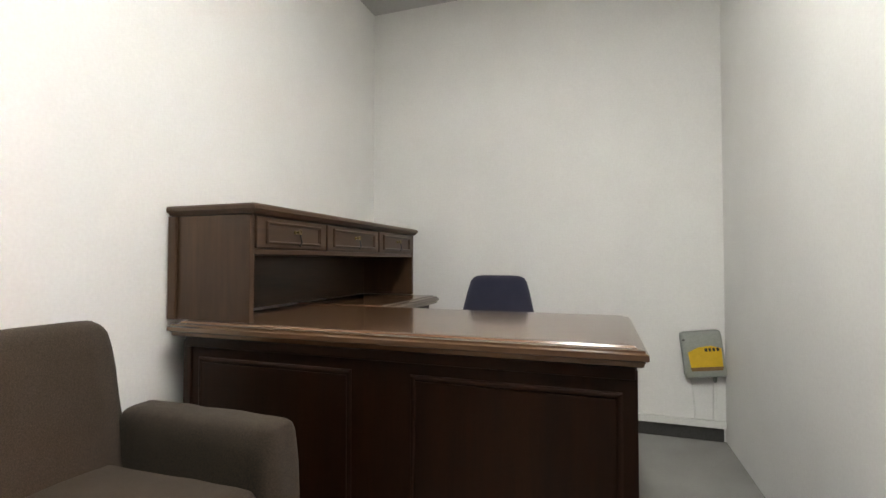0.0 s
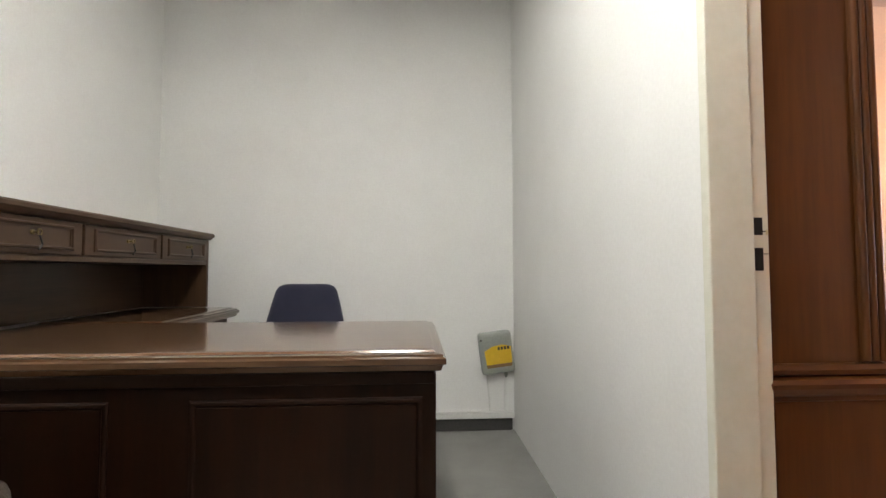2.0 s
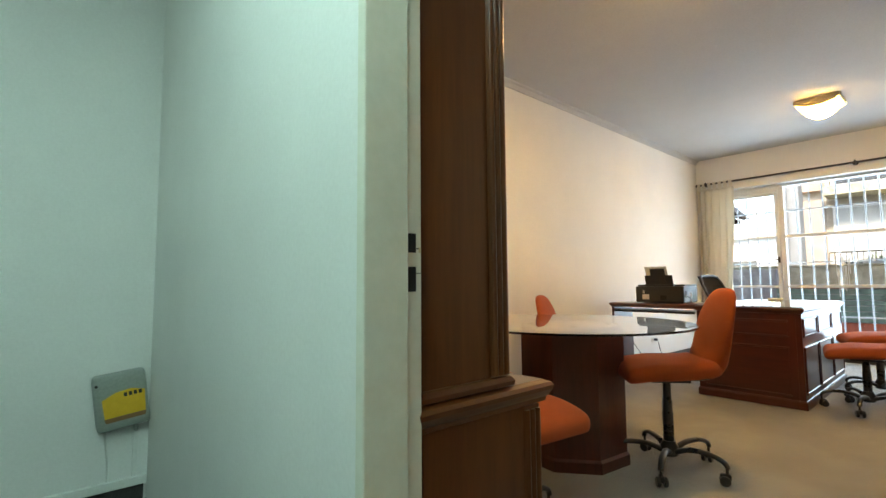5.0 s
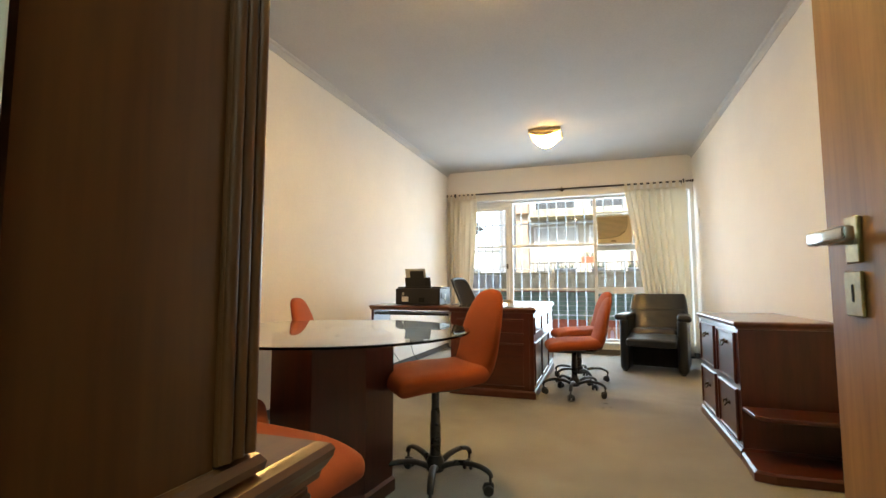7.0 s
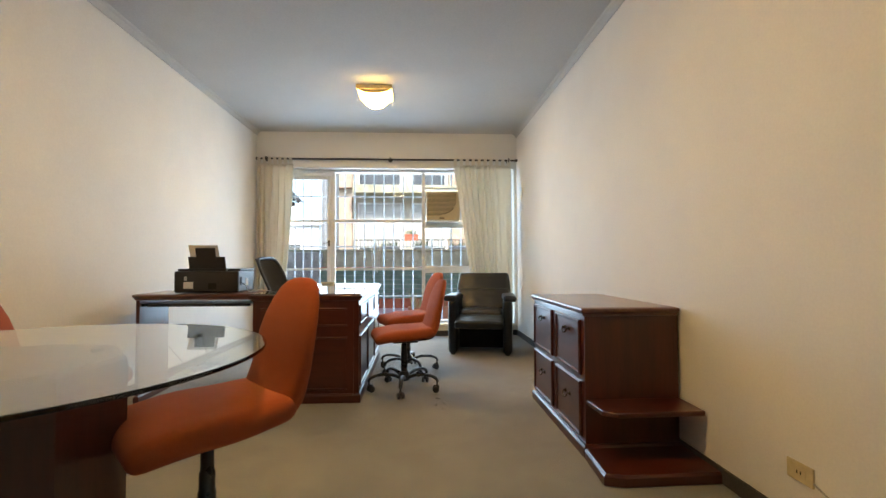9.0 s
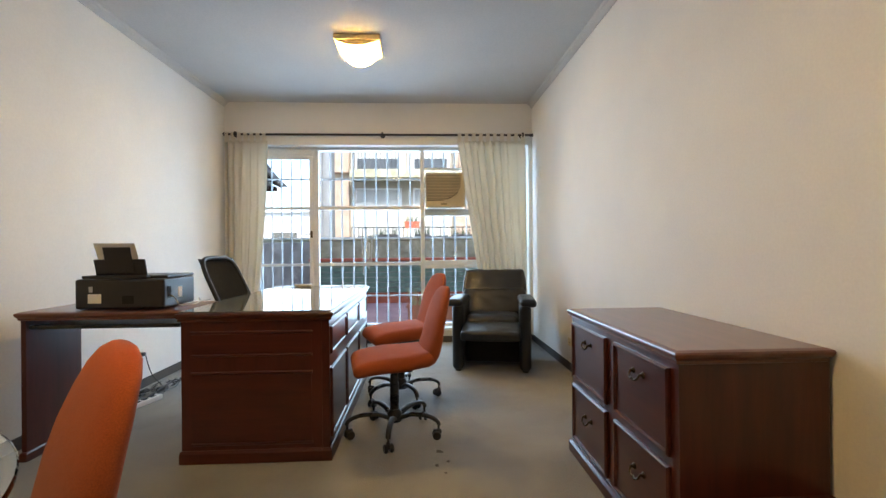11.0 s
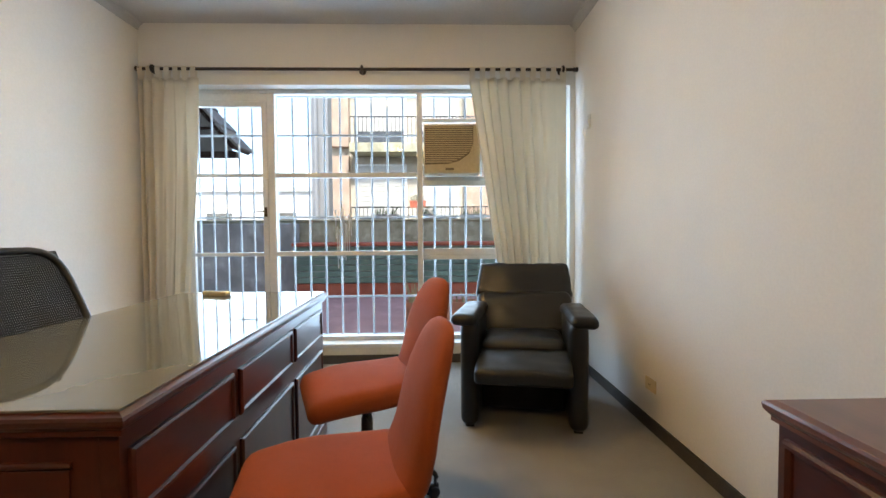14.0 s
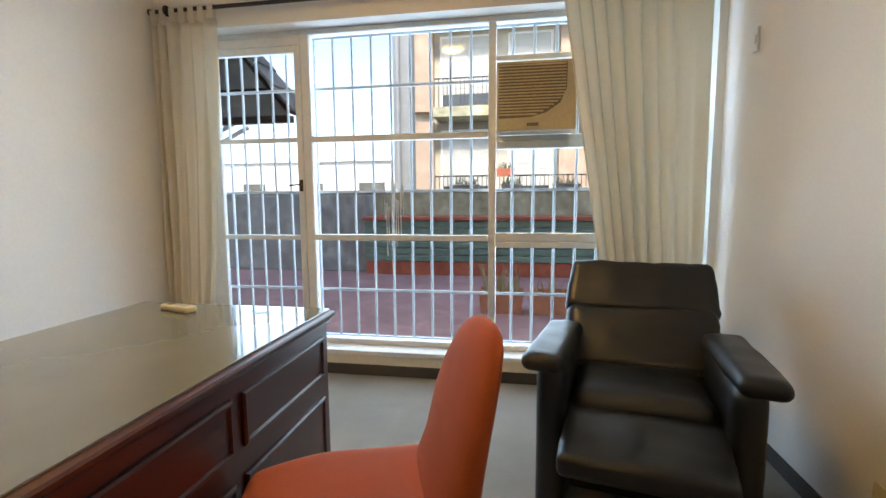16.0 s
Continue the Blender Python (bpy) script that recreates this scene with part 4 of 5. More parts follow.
part("end_base", moved(loft([[(0.0, 0.0, z), (-0.315 + g, 0.0, z), (-0.325 + g, CD - 0.06, z), (-0.30 + g, CD - g * 1.5 + 0.03, z), (-0.01, CD + 0.012 - g, z)] for g, z in ((0.004, 0.001), (0, 0.004), (0, 0.042), (0.01, 0.054))]), pose(-0.013, 0, 0)), mahogany["y"], cab)
part("end_shelf", moved(loft([[(0.0, 0.0, z), (-0.225 + g, 0.0, z), (-0.235 + g, CD - 0.08, z), (-0.19 + g, CD - 0.02 - g, z), (-0.0, CD - 0.012 - g, z)] for g, z in ((0.004, 0.270), (0, 0.274), (0, 0.290), (0.004, 0.294))]), pose(0.0115, 0, 0)), mahogany["y"], cab)

# ---- tall bookcase by the doorway ----
bk = thing("bookcase", pose(0.893, 1.114, 0), "tall dark mahogany bookcase with fluted stile and moulded ledge", "bookcase")
part("base", box(0.0, 0.306, 0.0, 0.95, 0.002, 0.700), rosewood["z"], bk)
part("ledge", moulded(0.0, 0.384, 0.0, 0.95, [(-0.002, 0.700), (0.004, 0.702), (0.006, 0.712), (0.011, 0.718), (0.018, 0.730), (0.020, 0.740), (0.015, 0.748), (0.004, 0.752), (0.0, 0.754)]), rosewood["x"], bk)
part("upper_case", box(0.0, 0.198, 0.004, 0.95, 0.755, 2.28), rosewood["z"], bk)
part("bead", moulded(0.0, 0.258, 0.0, 0.95, [(0.0, 0.755), (0.008, 0.758), (0.010, 0.768), (0.004, 0.777), (-0.002, 0.780)]), rosewood["x"], bk)
st = part("stile", box(0.1985, 0.254, -0.002, 0.95, 0.781, 2.279, 0.003), rosewood["z"], bk)
for k in range(3):
    smooth(part("flute", moved(lathe([(0.0082, 0.785), (0.0082, 2.27)], 12), pose(0.208 + 0.0185 * k, -0.002, 0)), rosewood["z"], st))
st = part("base_stile", box(0.3065, 0.366, -0.002, 0.95, 0.002, 0.699, 0.003), rosewood["z"], bk)
for k in range(3):
    smooth(part("flute", moved(lathe([(0.0085, 0.01), (0.0085, 0.69)], 12), pose(0.317 + 0.0195 * k, -0.002, 0)), rosewood["z"], st))
part("cornice", moulded(0.0, 0.272, 0.0, 0.95, [(-0.002, 2.2805), (0.006, 2.285), (0.020, 2.31), (0.030, 2.33), (0.030, 2.345), (0.0, 2.35)]), rosewood["x"], bk)

# ---- black leather recliner ----
rcl = thing("recliner", pose(6.425, 0.172, 0, 0, 0, 168.5), "black leather recliner armchair with padded arms", "armchair")


def soft(name, sx, sy, sz, r, m, parent, puff=0.0, n=18, crease=0.003, mat=None, label=""):
    bm = rounded(sx, sy, sz, r, n, puff)
    for v in bm.verts:
        v.co += Vector((1, 1, 1)) * (crease * (noise.noise(v.co * 9 + Vector((sx, sy, sz)) * 7) + 0.5 * noise.noise(v.co * 24)))
    return smooth(part(name, moved(bm, m), mat or leather, parent, label), 75)


for s in (-1, 1):
    arm = soft("arm", 0.72, 0.105, 0.60, 0.046, pose(-0.345, s * 0.300, 0.312), rcl, crease=0.002)
    pad = soft("arm_pad", 0.53, 0.150, 0.066, 0.032, pose(-0.230, s * 0.318, 0.618, 0, 0), arm, 0.008)
    for v in pad.data.vertices:
        t = min(max((v.co.x + 0.55) / 0.58, 0), 1)
        v.co.y += s * (0.030 * (t - 0.6))
    part("foot", box(-0.06, -0.02, s * 0.30 - 0.025, s * 0.30 + 0.025, 0.0, 0.03, 0.003), black_plastic, arm)
    part("foot", box(-0.68, -0.64, s * 0.30 - 0.025, s * 0.30 + 0.025, 0.0, 0.03, 0.003), black_plastic, arm)
soft("footrest", 0.33, 0.515, 0.085, 0.026, pose(0.020, 0, 0.372, 0, 9), rcl, 0.010, crease=0.006)
soft("seat_cushion", 0.42, 0.490, 0.125, 0.052, pose(-0.310, 0, 0.418, 0, -2), rcl, 0.016, crease=0.006)
# solid black block in place of the shaded hollow under the seat
part("shade_block", box(-0.62, -0.20, -0.246, 0.246, 0.05, 0.33, 0.01), hollow_shade, rcl)
RAKE = -33
bc = soft("back_cushion", 0.18, 0.640, 0.312, 0.056, pose(-0.640, 0, 0.532, 0, RAKE), rcl, 0.0, 24, crease=0.010)
for v in bc.data.vertices:
    pleat = math.exp(-((v.co.z - 0.47) / 0.05) ** 2) * min(abs(v.co.y) / 0.25, 1) ** 3
    v.co.x += 0.009 * pleat * math.sin(v.co.z * 260 + 9 * v.co.y)
hr = soft("headrest", 0.160, 0.670, 0.262, 0.036, pose(-0.782, 0, 0.742, 0, RAKE), rcl, 0.0, 22, crease=0.006)
for v in hr.data.vertices:
    v.co.y *= 1 - 0.07 * min(max((v.co.z - 0.66) / 0.2, 0), 1)
soft("back_shell", 0.07, 0.62, 0.58, 0.03, pose(-0.808, 0, 0.575, 0, RAKE), rcl)

# ---- office: L-shaped desk with hutch ----
ld = thing("desk", pose(OX0 + 0.012, 1.345, 0), "dark walnut executive desk with panelled front and moulded edge", "desk")
LW = 1.60
OEDGE = [(-0.006, 0.0), (0.0, 0.003), (0.004, 0.016), (0.012, 0.020), (0.012, 0.034), (0.004, 0.038), (0.004, 0.044), (-0.014, 0.0465), (-0.020, 0.052), (-0.030, 0.053)]
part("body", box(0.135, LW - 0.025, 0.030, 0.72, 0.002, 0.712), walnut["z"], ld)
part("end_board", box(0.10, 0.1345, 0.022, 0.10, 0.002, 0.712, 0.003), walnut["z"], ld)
part("top", moulded(0.058, LW - 0.012, 0.012, 0.735, [(o, 0.722 + h) for o, h in OEDGE]), polished["x"], ld, "polished walnut top with stepped edge, sheen painted in")
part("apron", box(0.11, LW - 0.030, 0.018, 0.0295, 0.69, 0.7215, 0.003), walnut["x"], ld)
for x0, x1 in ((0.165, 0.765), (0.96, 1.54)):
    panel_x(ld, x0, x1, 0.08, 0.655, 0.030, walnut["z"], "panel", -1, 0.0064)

cr = thing("credenza", pose(OX0 + 0.012, 2.100, 0), "dark walnut side credenza against the office wall", "cabinet")
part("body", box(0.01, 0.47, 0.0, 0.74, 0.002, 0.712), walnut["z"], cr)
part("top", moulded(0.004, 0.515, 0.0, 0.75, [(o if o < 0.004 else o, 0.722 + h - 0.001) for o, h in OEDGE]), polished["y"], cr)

hu = thing("desk_hutch", pose(OX0 + 0.008, 1.395, 0.776), "dark walnut desk hutch with three small drawers", "hutch")
HL = 1.455
part("side_panel", box(0.02, 0.362, 0.0, 0.022, 0.0, 0.372, 0.002), hutch_wood["z"], hu)
part("side_panel", box(0.02, 0.362, HL - 0.022, HL, 0.0, 0.372, 0.002), hutch_wood["z"], hu)
part("back_panel", box(0.004, 0.019, 0.0, HL, 0.0, 0.372), hutch_wood["y"], hu)
part("back_edge", box(0.004, 0.040, -0.012, -0.0005, 0.0, 0.372, 0.003), hutch_wood["z"], hu)
part("shelf", box(0.02, 0.360, 0.0225, HL - 0.0225, 0.235, 0.253, 0.002), hutch_wood["y"], hu)
part("drawer_case", box(0.02, 0.352, 0.0225, HL - 0.0225, 0.2535, 0.3715), hutch_wood["y"], hu)
part("top", moulded(0.004, 0.372, 0.006, HL - 0.004, [(-0.004, 0.3725), (0.004, 0.376), (0.010, 0.386), (0.016, 0.392), (0.016, 0.404), (0.010, 0.410), (0.0, 0.412)]), hutch_wood["y"], hu)
for y0, y1 in ((0.03, 0.455), (0.468, 0.955), (0.968, 1.425)):
    d = part("drawer_front", box(0.3525, 0.366, y0, y1, 0.2570, 0.3690, 0.003), hutch_wood["y"], hu)
    part("moulding", moved(frame_moulding(y1 - y0 - 0.09, 0.082, 0.014, 0.009), pose(0.366, (y0 + y1) / 2, 0.313, 0, 0, 90)), hutch_wood["y"], d)
    k = smooth(part("key", joined(moved(lathe([(0.008, 0.0), (0.008, 0.004), (0.003, 0.006), (0.003, 0.020)], 12, "x"), pose(0.366, (y0 + y1) / 2, 0.322)), moved(tube([(0.0, 0.009 * math.cos(a), 0.009 * math.sin(a)) for a in [i * math.pi / 6 for i in range(13)]], 0.0018, 6), pose(0.388, (y0 + y1) / 2, 0.322))), brass, d, "small brass key in its lock"))
    part("key_tag", tube([(0.389, (y0 + y1) / 2, 0.313), (0.392, (y0 + y1) / 2 + 0.008, 0.285), (0.390, (y0 + y1) / 2 - 0.004, 0.268)], 0.003, 6), black_plastic, k)

# ---- office: navy chair ----
nc = thing("office_chair", pose(-0.435, 2.36, 0, 0, 0, -92), "navy tweed office chair behind the walnut desk", "office chair")
star_base(nc, 0.28, 8)
smooth(part("gas_column", lathe([(0.026, 0.14), (0.026, 0.28), (0.016, 0.285), (0.016, 0.40)], 18), black_metal, nc))
smooth(part("seat", moved(rounded(0.45, 0.46, 0.08, 0.038, 10, 0.012), pose(0.0, 0, 0.44)), navy_cloth, nc))
smooth(part("backrest", loft([superloop(-0.20 - 0.12 * (z - 0.52) - 0.0, z, w, t, 26, 3.2) for z, w, t in ((0.52, 0.17, 0.012), (0.53, 0.19, 0.025), (0.60, 0.202, 0.03), (0.72, 0.196, 0.03), (0.82, 0.172, 0.028), (0.875, 0.156, 0.025), (0.895, 0.142, 0.02), (0.906, 0.118, 0.012), (0.909, 0.09, 0.005))]), navy_cloth, nc), 70)
smooth(part("back_bracket", tube(curve([(-0.05, 0, 0.39), (-0.21, 0, 0.395), (-0.255, 0, 0.46), (-0.26, 0, 0.58)]), 0.024, 10, 0.4), black_metal, nc))

# ---- office: taupe armchair ----
ach = thing("armchair", pose(-0.995, 0.702, 0), "taupe tweed upholstered armchair against the office wall", "armchair")


def tweed(name, sx, sy, sz, r, m, puff=0.0, parent=None):
    return soft(name, sx, sy, sz, r, m, parent or ach, puff, 12, 0.003, brown_cloth)


for s in (-1, 1):
    arm = tweed("arm", 0.50, 0.115, 0.545, 0.036, pose(0.115, s * 0.365, 0.325))
    for v in arm.data.vertices:
        t = max(v.co.x - 0.22, 0) / 0.145
        v.co.x += 0.02 * t * math.sin(v.co.z * 5.5 - 0.4)
    part("foot", lathe([(0.014, 0.0), (0.022, 0.055)], 12), walnut["z"], arm).data.transform(pose(0.32, s * 0.365, 0))
    part("foot", lathe([(0.014, 0.0), (0.022, 0.055)], 12), walnut["z"], arm).data.transform(pose(-0.28, s * 0.365, 0))
tweed("seat_cushion", 0.56, 0.605, 0.17, 0.05, pose(0.09, 0, 0.385, 0, -1.5), 0.02)
tweed("seat_base", 0.60, 0.61, 0.22, 0.03, pose(0.05, 0, 0.165))
back = tweed("backrest", 0.17, 0.70, 0.66, 0.06, pose(-0.19, 0, 0.50, 0, -9))
for v in back.data.vertices:
    h = max(v.co.z - 0.5, 0) / 0.32
    v.co.y *= 1 - 0.07 * h * h
    v.co.x += 0.015 * math.cos(v.co.y * 5)

# ---- office: alarm box, trunking, cables ----
ab = thing("alarm_box", pose(0.628, OY1 - 0.002, 0.478, 0, -7, 0), "grey plastic alarm box with yellow printed label", "alarm box")
smooth(part("case", moved(rounded(0.205, 0.058, 0.255, 0.022, 8), pose(0, -0.030, 0)), grey_plastic, ab), 60)
lab = part("label", moved(loft([[(x, y, z) for x, z in ((-0.078, -0.062), (0.078, -0.062), (0.082, 0.035), (0.03, 0.052), (-0.03, 0.046), (-0.082, 0.022))] for y in (-0.0605, -0.0592)]), pose(0.008, 0, -0.005)), yellow_print, ab, "yellow printed label")
part("label_stripe", moved(loft([[(x, y, z) for x, z in ((-0.074, -0.082), (0.074, -0.082), (0.080, -0.0625), (-0.080, -0.0625))] for y in (-0.0605, -0.0592)]), pose(0.008, 0, -0.005)), brown_print, ab)
for k in range(4):
    part("logo_mark", box(0.008 + 0.019 * k, 0.021 + 0.019 * k, -0.0613, -0.0606, 0.016, 0.034), ink, lab)
part("screw", moved(lathe([(0.006, 0), (0.006, 0.003)], 10, "y"), pose(-0.088, -0.0620, 0.085)), ink, ab)
tr = thing("cable_trunking", pose(0, OY1 - 0.002, 0), "white plastic cable trunking along the office skirting", "trunking")
part("channel", box(-0.84, OX1 - 0.003, -0.024, 0.0, 0.0765, 0.114, 0.002), white_plastic, tr)
part("riser", box(0.682, 0.700, -0.013, 0.0, 0.1145, 0.325, 0.002), white_plastic, tr)
smooth(part("cable", tube(curve([(0.572, -0.012, 0.36), (0.577, -0.006, 0.30), (0.588, -0.006, 0.20), (0.590, -0.012, 0.116)]), 0.0045, 8), white_plastic, tr))
smooth(part("gland", moved(lathe([(0.006, 0.322), (0.010, 0.33), (0.010, 0.352)], 10), pose(0.692, -0.012, 0)), grey_plastic, tr))

# ---- sockets and wall fittings ----


def socket(m, label, dark=True, mat=None):
    so = thing("wall_socket", m, label, "wall socket", "wall sockets")
    pl = part("plate", box(-0.058, 0.058, 0.0005, 0.009, -0.035, 0.035, 0.003), mat or cream_plastic, so)
    part("module", box(-0.030, 0.030, 0.0091, 0.011, -0.018, 0.018, 0.001), mat or cream_plastic, so)
    for s in (-1, 1):
        part("slot", box(s * 0.008 - 0.0025, s * 0.008 + 0.0025, 0.0108, 0.0113, -0.006, 0.006), hollow_shade, pl)
    return so


so1 = socket(pose(3.02, Y_RIGHT, 0.246), "ivory plastic double wall socket with trailing cable")
smooth(part("cable", tube(curve([(-0.058, 0.006, -0.015), (-0.12, 0.006, -0.035), (-0.35, 0.006, -0.085), (-0.9, 0.006, -0.13)]), 0.003, 6), grey_cable, so1, "thin pale surface cable"))
socket(pose(6.418, Y_RIGHT, 0.256), "ivory plastic wall socket near the recliner")
so3 = socket(pose(6.15, Y_LEFT, 0.285, 0, 0, 180), "white plastic wall socket behind the desk return", True, white_plastic)
smooth(part("plug", moved(rounded(0.04, 0.045, 0.03, 0.01, 5), pose(0.012, 0.034, 0)), black_plastic, so3))
sw = thing("light_switch", pose(7.447, Y_RIGHT, 1.946), "small white wall-mounted switch plate", "switch")
part("plate", box(-0.03, 0.03, 0.0005, 0.012, -0.055, 0.055, 0.004), white_plastic, sw)
part("rocker", box(-0.013, 0.013, 0.0121, 0.016, -0.022, 0.022, 0.002), white_plastic, sw)

# ---- power strip and cables on the carpet ----
ps = thing("power_strip", pose(5.76, 2.80, 0.0, 0, 0, -15), "white power strip with a tangle of black cables", "power strip")
part("body", box(-0.16, 0.16, -0.028, 0.028, 0.001, 0.036, 0.006), white_plastic, ps)
for k in range(4):
    part("outlet", box(-0.125 + 0.065 * k, -0.085 + 0.065 * k, -0.018, 0.018, 0.0361, 0.0372), hollow_shade, ps)
rng = random.Random(3)
for k in range(7):
    pts = [(-0.1 + 0.05 * k, 0.0, 0.042)] + [(0.16 + 0.05 * k + rng.uniform(-0.12, 0.12), 0.09 + rng.uniform(0, 0.11), 0.008 + rng.uniform(0, 0.05)) for _ in range(6)]
    smooth(part("cable", tube(curve(pts, 6), 0.0042, 6), cable_mat, ps, "tangled black cable"))
smooth(part("adapter", moved(rounded(0.09, 0.05, 0.04, 0.01, 5), pose(0.30, 0.13, 0.024)), black_plastic, ps))
smooth(part("lead", tube(curve([(0.15, 0.0, 0.02), (0.34, 0.13, 0.008), (0.36, 0.27, 0.12), (0.335, 0.30, 0.27)]), 0.004, 6), cable_mat, ps))

rng = random.Random(11)
for x, y, r in ((4.86, 0.70, 0.022), (4.74, 0.66, 0.012), (4.70, 0.72, 0.015), (4.62, 0.68, 0.010)):
    ring = [(x + r * rng.uniform(0.6, 1.3) * math.cos(a), y + r * rng.uniform(0.5, 1.1) * math.sin(a)) for a in [k * math.pi / 6 for k in range(12)]]
    structure("floor_stain", loft([[(p, q, z) for p, q in ring] for z in (0.0006, 0.0016)]), stain_mat, "small dark stain trodden into the carpet", "stain")

smooth(part("lead", tube(curve([(-0.55, 0.0, 0.68), (-0.44, 0.02, 0.40), (-0.36, 0.03, 0.28), (-0.10, 0.08, 0.07), (0.05, 0.09, 0.006), (0.16, 0.04, 0.01)]), 0.0035, 6), cable_mat, ps))
smooth(part("lead", tube(curve([(-0.15, 0.02, 0.008), (-0.30, -0.06, 0.005), (-0.42, 0.02, 0.005), (-0.52, -0.02, 0.005)]), 0.0035, 6), cable_mat, ps))

# ---- outside: terrace, parapet, planters, neighbours ----
structure("ground", box(-400, 600, -500, 500, -4.2, -4.0), ground_mat, "dull grey city ground far below", "ground")
structure("pavement", box(8.05, 12.9, -5.0, 9.0, -0.30, -0.03), terrace_mat, "worn red painted terrace floor", "terrace")
structure("trim", box(8.052, 8.14, -5, 9, -0.029, 0.10), red_paint, "red painted terrace upstand", "upstand")
# out of view, added to keep the sun off the terrace
structure("wall_sunblock_above", box(8.051, 8.25, -5.0, 9.0, 2.42, 6.4), facade_pale, "unseen stucco facade above the window, added to shade the terrace", "facade")
structure("wall_facade_side", box(8.051, 8.25, 3.0, 9.0, -0.02, 2.419), facade_pale, "pale stucco facade beside the window", "facade")
structure("wall_facade_south", box(8.051, 8.25, -5.0, -0.55, -0.02, 2.419), facade_pale, "pale stucco facade beside the window", "facade")
# unseen mass over the rooms, added as a sun block up to 6.4 m
structure("roof", box(-1.6, 8.05, -5.0, 9.0, 3.2, 6.4), facade_pale, "unseen storeys above the office, added to block the sun", "building")

pw = thing("parapet_wall", pose(12.75, 2.0, -0.03), "mossy grey rendered parapet wall of the terrace", "wall")
part("wall", box(0.0, 0.22, -7.0, 7.0, 0.0, 1.34, 0.02), moss_wall, pw)
part("coping", box(-0.03, 0.25, -7.0, 7.0, 1.341, 1.375, 0.01), moss_wall, pw)
pg = thing("terrace_side_wall", pose(12.35, 3.15, -0.03), "dark grimy rendered wall across the terrace", "wall")
part("wall", box(0.0, 0.38, 0.0, 5.8, 0.0, 1.30, 0.02), grime_wall, pg)
bn = thing("terrace_bench", pose(12.10, -4.5, -0.03), "long red and green slatted terrace bench locker", "bench locker")
part("base", box(0.02, 0.62, 0.0, 7.6, 0.0, 0.22, 0.01), red_paint, bn)
for k in range(6):
    part("slat", box(0.0, 0.03, 0.0, 7.6, 0.235 + 0.108 * k, 0.325 + 0.108 * k, 0.006), green_metal, bn)
part("back", box(0.045, 0.61, 0.02, 7.58, 0.2205, 0.885), grime_wall, bn)
part("ledge", box(-0.05, 0.64, -0.02, 7.62, 0.886, 0.945, 0.012), red_paint, bn, "faded red ledge")


def blades(parent, base, count, height, spread, mat, seed, name="leaves", width=0.012):
    rng = random.Random(seed)
    bm = bmesh.new()
    for _ in range(count):
        a, r = rng.uniform(0, 6.28), rng.uniform(0.1, 1.0) * spread
        h = height * rng.uniform(0.5, 1.0)
        p0 = Vector(base) + Vector((rng.uniform(-0.05, 0.05), rng.uniform(-0.06, 0.06), 0))
        side = Vector((-math.sin(a), math.cos(a), 0)) * width
        prev = None
        for k in range(5):
            t = k / 4
            p = p0 + Vector((math.cos(a) * r * t ** 1.7, math.sin(a) * r * t ** 1.7, h * (t - 0.18 * t * t)))
            w = side * (1 - t) ** 0.7
            cur = (bm.verts.new(p - w), bm.verts.new(p + w + Vector((0.001, 0, 0))))
            if prev:
                bm.faces.new((prev[0], prev[1], cur[1], cur[0]))
            prev = cur
    return part(name, bm, mat, parent)


def trough(m, w, label, mat, foliage, seed, h=0.24):
    t = thing("planter", m, label, "planter")
    part("box", loft([[(-0.13 - o, -w / 2 - o, z), (0.13 + o, -w / 2 - o, z), (0.13 + o, w / 2 + o, z), (-0.13 - o, w / 2 + o, z)] for o, z in ((-0.015, 0.001), (0.0, h * 0.8), (0.014, h * 0.81), (0.014, h), (0.0, h), (-0.01, h * 0.86))]), mat, t)
    for k in range(3):
        blades(t, (0, (k - 1) * w * 0.28, h * 0.85), *foliage, seed + k)
    return t


trough(pose(9.85, 0.78, -0.03), 0.46, "terracotta trough with dry straw-coloured grass", terracotta, (16, 0.42, 0.22, straw_mat), 1)
trough(pose(9.85, 0.26, -0.03), 0.46, "terracotta trough with few dry stalks", terracotta, (6, 0.30, 0.20, straw_mat), 6)
for k, (y, w) in enumerate(((1.55, 0.50), (0.75, 0.34), (-0.15, 0.45))):
    trough(pose(12.86, y, 1.345), w, "weathered grey flower trough with green plants on the parapet", grime_wall, (9, 0.26, 0.22, leaf_mat), 20 + 5 * k, 0.09)


def facade_window(parent, x, y0, y1, z0, z1, slats):
    wi = part("window", box(x - 0.05, x, y0 - 0.08, y1 + 0.08, z0 - 0.08, z1 + 0.08, 0.01), facade_white, parent)
    part("pane", box(x - 0.056, x - 0.0505, y0, y1, z0, z1), dark_glass, wi)
    if slats:
        part("shutter_box", box(x - 0.075, x - 0.0565, y0, y1, z0 + (z1 - z0) * 0.18, z1), shutter_mat, wi)
        for k in range(10):
            z = z0 + (z1 - z0) * (0.19 + 0.08 * k)
            part("slat", box(x - 0.088, x - 0.0755, y0, y1, z, z + (z1 - z0) * 0.062), shutter_mat, wi)


def railing(parent, x, y0, y1, z):
    r = part("railing", box(x - 0.02, x + 0.02, y0, y1, z + 0.86, z + 0.90), black_metal, parent)
    n = int((y1 - y0) / 0.14)
    for k in range(n + 1):
        y = y0 + (y1 - y0) * k / n
        part("baluster", box(x - 0.01, x + 0.01, y - 0.01, y + 0.01, z, z + 0.859), black_metal, r)


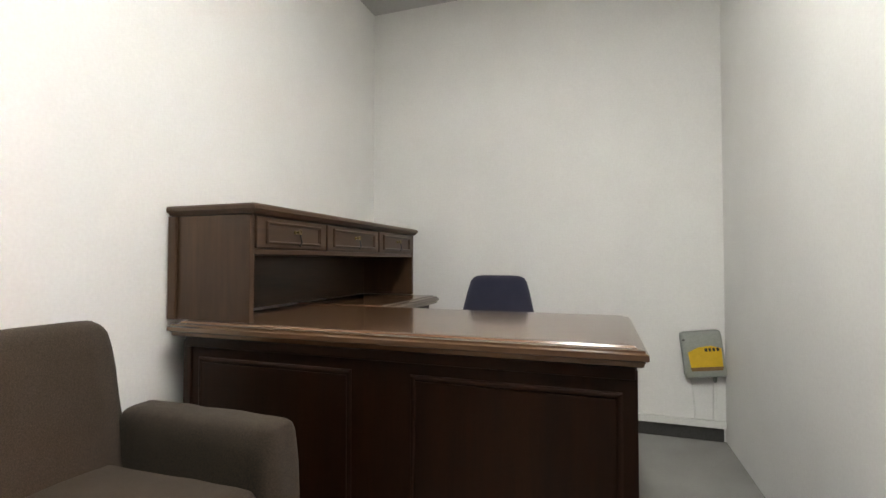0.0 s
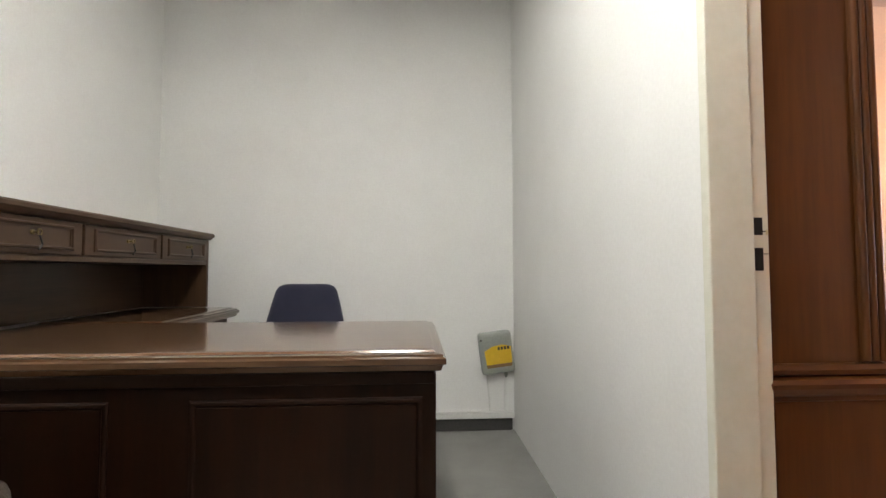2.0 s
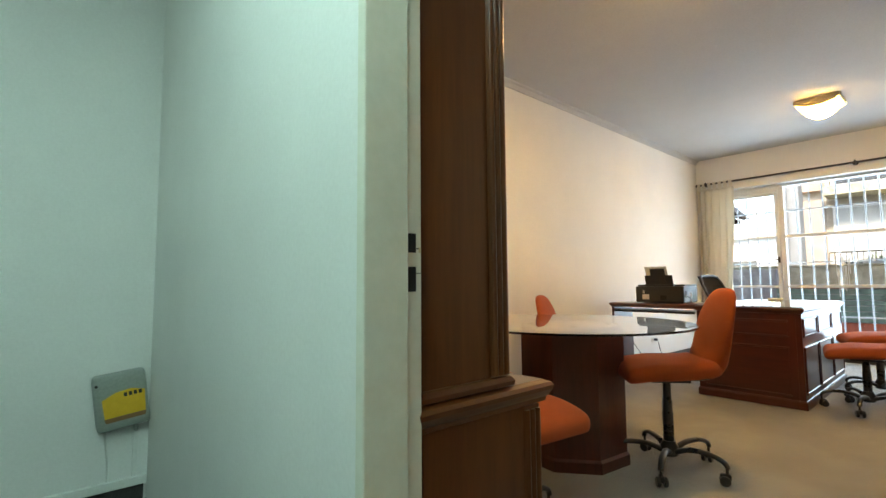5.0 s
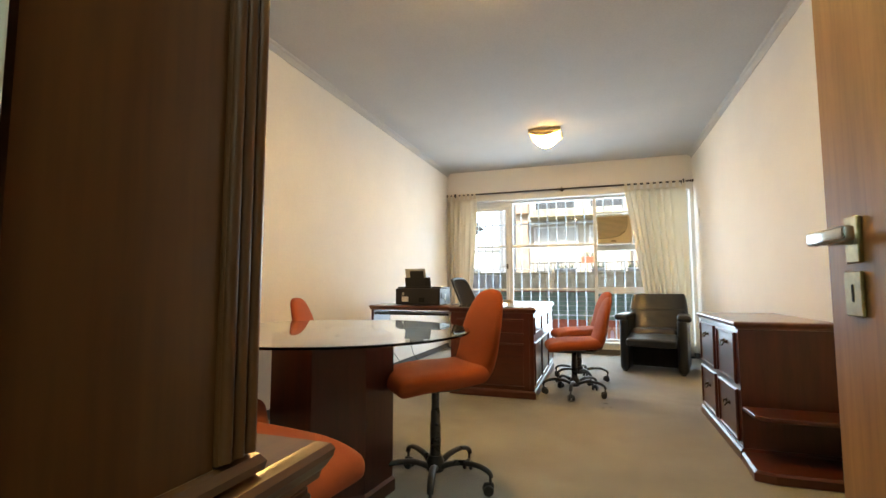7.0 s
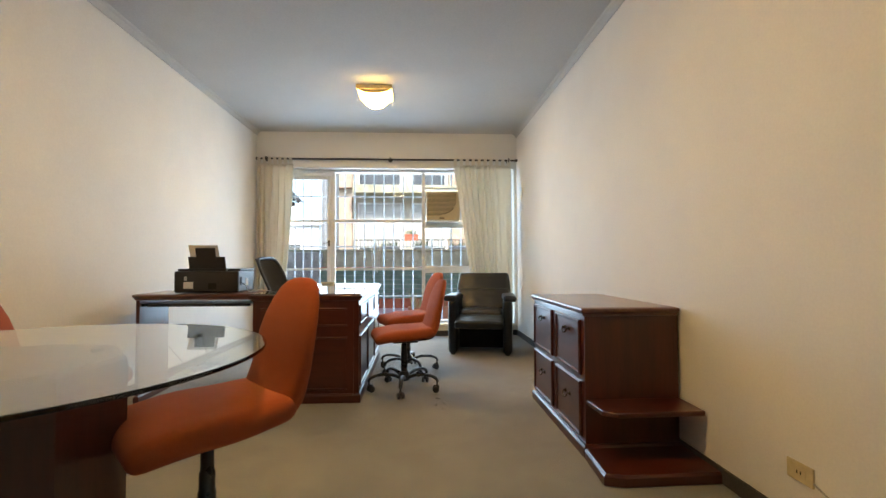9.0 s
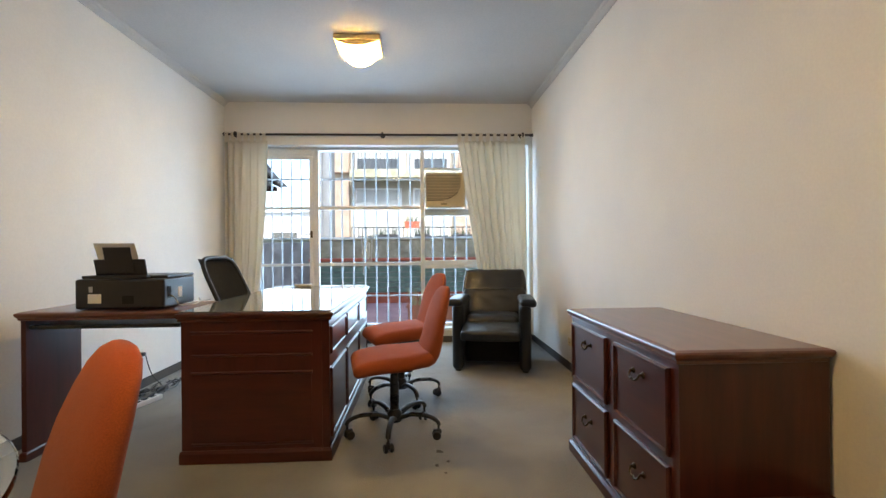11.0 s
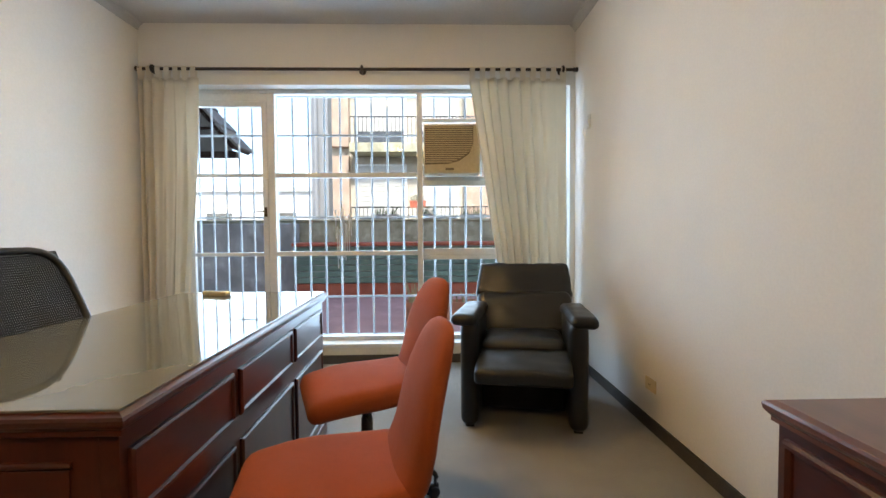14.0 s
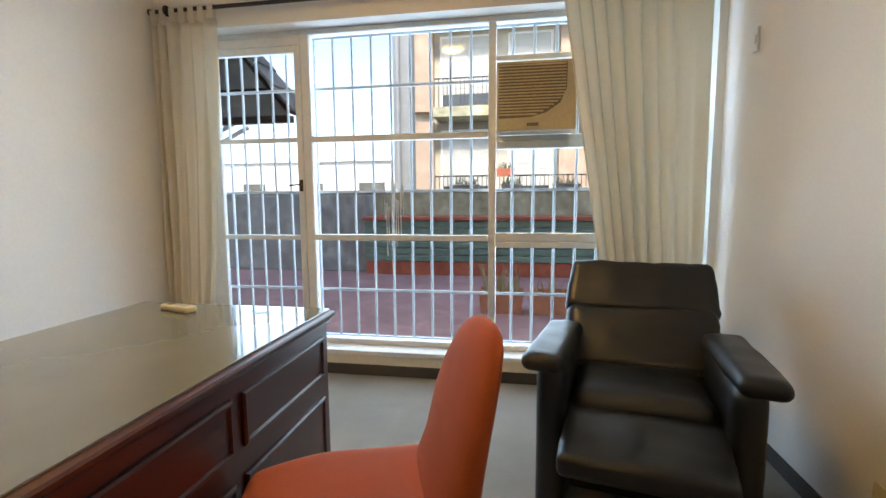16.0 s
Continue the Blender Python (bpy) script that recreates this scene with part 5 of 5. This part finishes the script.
hb = thing("apartment_building", pose(21.0, 0, -4.0), "pale stucco apartment building with balconies and shutters", "building")
part("wall", box(0.0, 8.0, -9.0, 4.4, 0.0, 20.0), facade_pale, hb)
for fz in (1.63, 4.73, 7.83, 10.93):
    part("balcony", box(-1.1, -0.001, -8.0, 3.45, fz, fz + 0.32, 0.02), moss_wall, hb, "stained concrete balcony slab")
    railing(hb, -1.05, -8.0, 3.40, fz + 0.32)
    for y0, y1 in ((-6.8, -5.2), (-3.6, -2.0), (-0.3, 1.0), (1.6, 3.3)):
        facade_window(hb, -0.001, y0, y1, fz + 0.5, fz + 2.75, True)
    part("pier", box(-0.35, -0.001, 3.58, 4.28, fz + 0.32, fz + 3.09), facade_orange, hb, "ochre stucco pier")
    part("pier", box(-0.35, -0.001, -1.75, -0.6, fz + 0.32, fz + 3.09), facade_orange, hb)
part("roof", box(-0.3, 8.2, -9.2, 4.6, 20.001, 20.3), facade_pale, hb)
trough(pose(19.78, 1.10, 1.90), 0.55, "red trough with leafy plants on the far balcony", red_paint, (14, 0.4, 0.25, leaf_mat), 51, 0.24)
trough(pose(20.25, 2.3, 1.051), 0.9, "dark trough with leafy plants on the far balcony", grime_wall, (14, 0.5, 0.3, leaf_mat), 57, 0.34)
wh = thing("house", pose(26.0, 14.5, -4.0), "white stucco house in bright light behind the terrace", "building")
part("wall", box(0.0, 8.0, -9.8, 16.0, 0.0, 7.0), facade_white, wh)
part("roof", box(-0.2, 8.2, -10.0, 16.2, 7.001, 7.2), facade_white, wh)
for y in (-7.5, -4.5, -1.5, 1.5, 4.5):
    facade_window(wh, -0.001, y, y + 1.2, 4.6, 6.0, False)
dp = thing("drain_pipe", pose(18.5, 4.11, -4.0), "grey vertical service shaft rising behind the parapet", "pipe")
part("shaft", box(0.0, 0.6, -0.27, 0.27, 0.0, 16.0, 0.03), pipe_mat, dp)
smooth(part("pipe", moved(lathe([(0.08, 0.0), (0.08, 15.8)], 12), pose(-0.1, 0.1, 0)), pipe_mat, dp))

# tiled canopy over the far end of the terrace, its slope rising away from the window's middle
shed = thing("canopy_roof", pose(9.62, 3.04, 0), "dark weathered tiled canopy roof on white struts", "roof")
PITCH = math.atan2(2.1, 1.75)
RUN = 3.2
slope = pose(0, 0, 2.16) @ Matrix.Rotation(PITCH, 4, "X")
part("wall", box(0.0, 0.5, 2.45, 2.70, -0.03, 4.9), facade_white, shed, "white rendered wall carrying the canopy")
part("deck", moved(box(0.0, 0.5, 0.0, RUN, -0.05, 0.0), slope), walnut["y"], shed, "dark boarded soffit")
part("gable_board", loft([[(x, 0.03, 2.10), (x, 2.44, 2.03), (x, 2.44, 2.10 + 2.40 * 1.2), (x, 0.10, 2.19)] for x in (0.02, 0.05)]), slate, shed, "weathered dark gable boarding")
for k in range(6):
    z = 2.36 + 0.36 * k
    y0 = (z - 2.16) / 1.2 + 0.10
    part("batten", box(-0.004, 0.0195, y0, 2.44, z, z + 0.035, 0.003, 1), walnut["y"], shed)
part("tie_beam", box(-0.03, 0.06, -0.02, 2.44, 2.02, 2.095, 0.006), walnut["y"], shed)
for r_ in range(9):
    for k in range(2):
        part("tile", moved(box(0.0, 0.262, 0.0, 0.40, 0.0, 0.028, 0.004, 1), slope @ pose(-0.02 + 0.27 * k, -0.04 + 0.36 * r_, 0.012, -3.5)), slate, shed)
for x in (0.12, 0.40):
    part("strut", tube([(x, 2.45, 1.25), (x, 0.75, 2.05)], 0.028, 8), white_enamel, shed, "white painted steel strut")
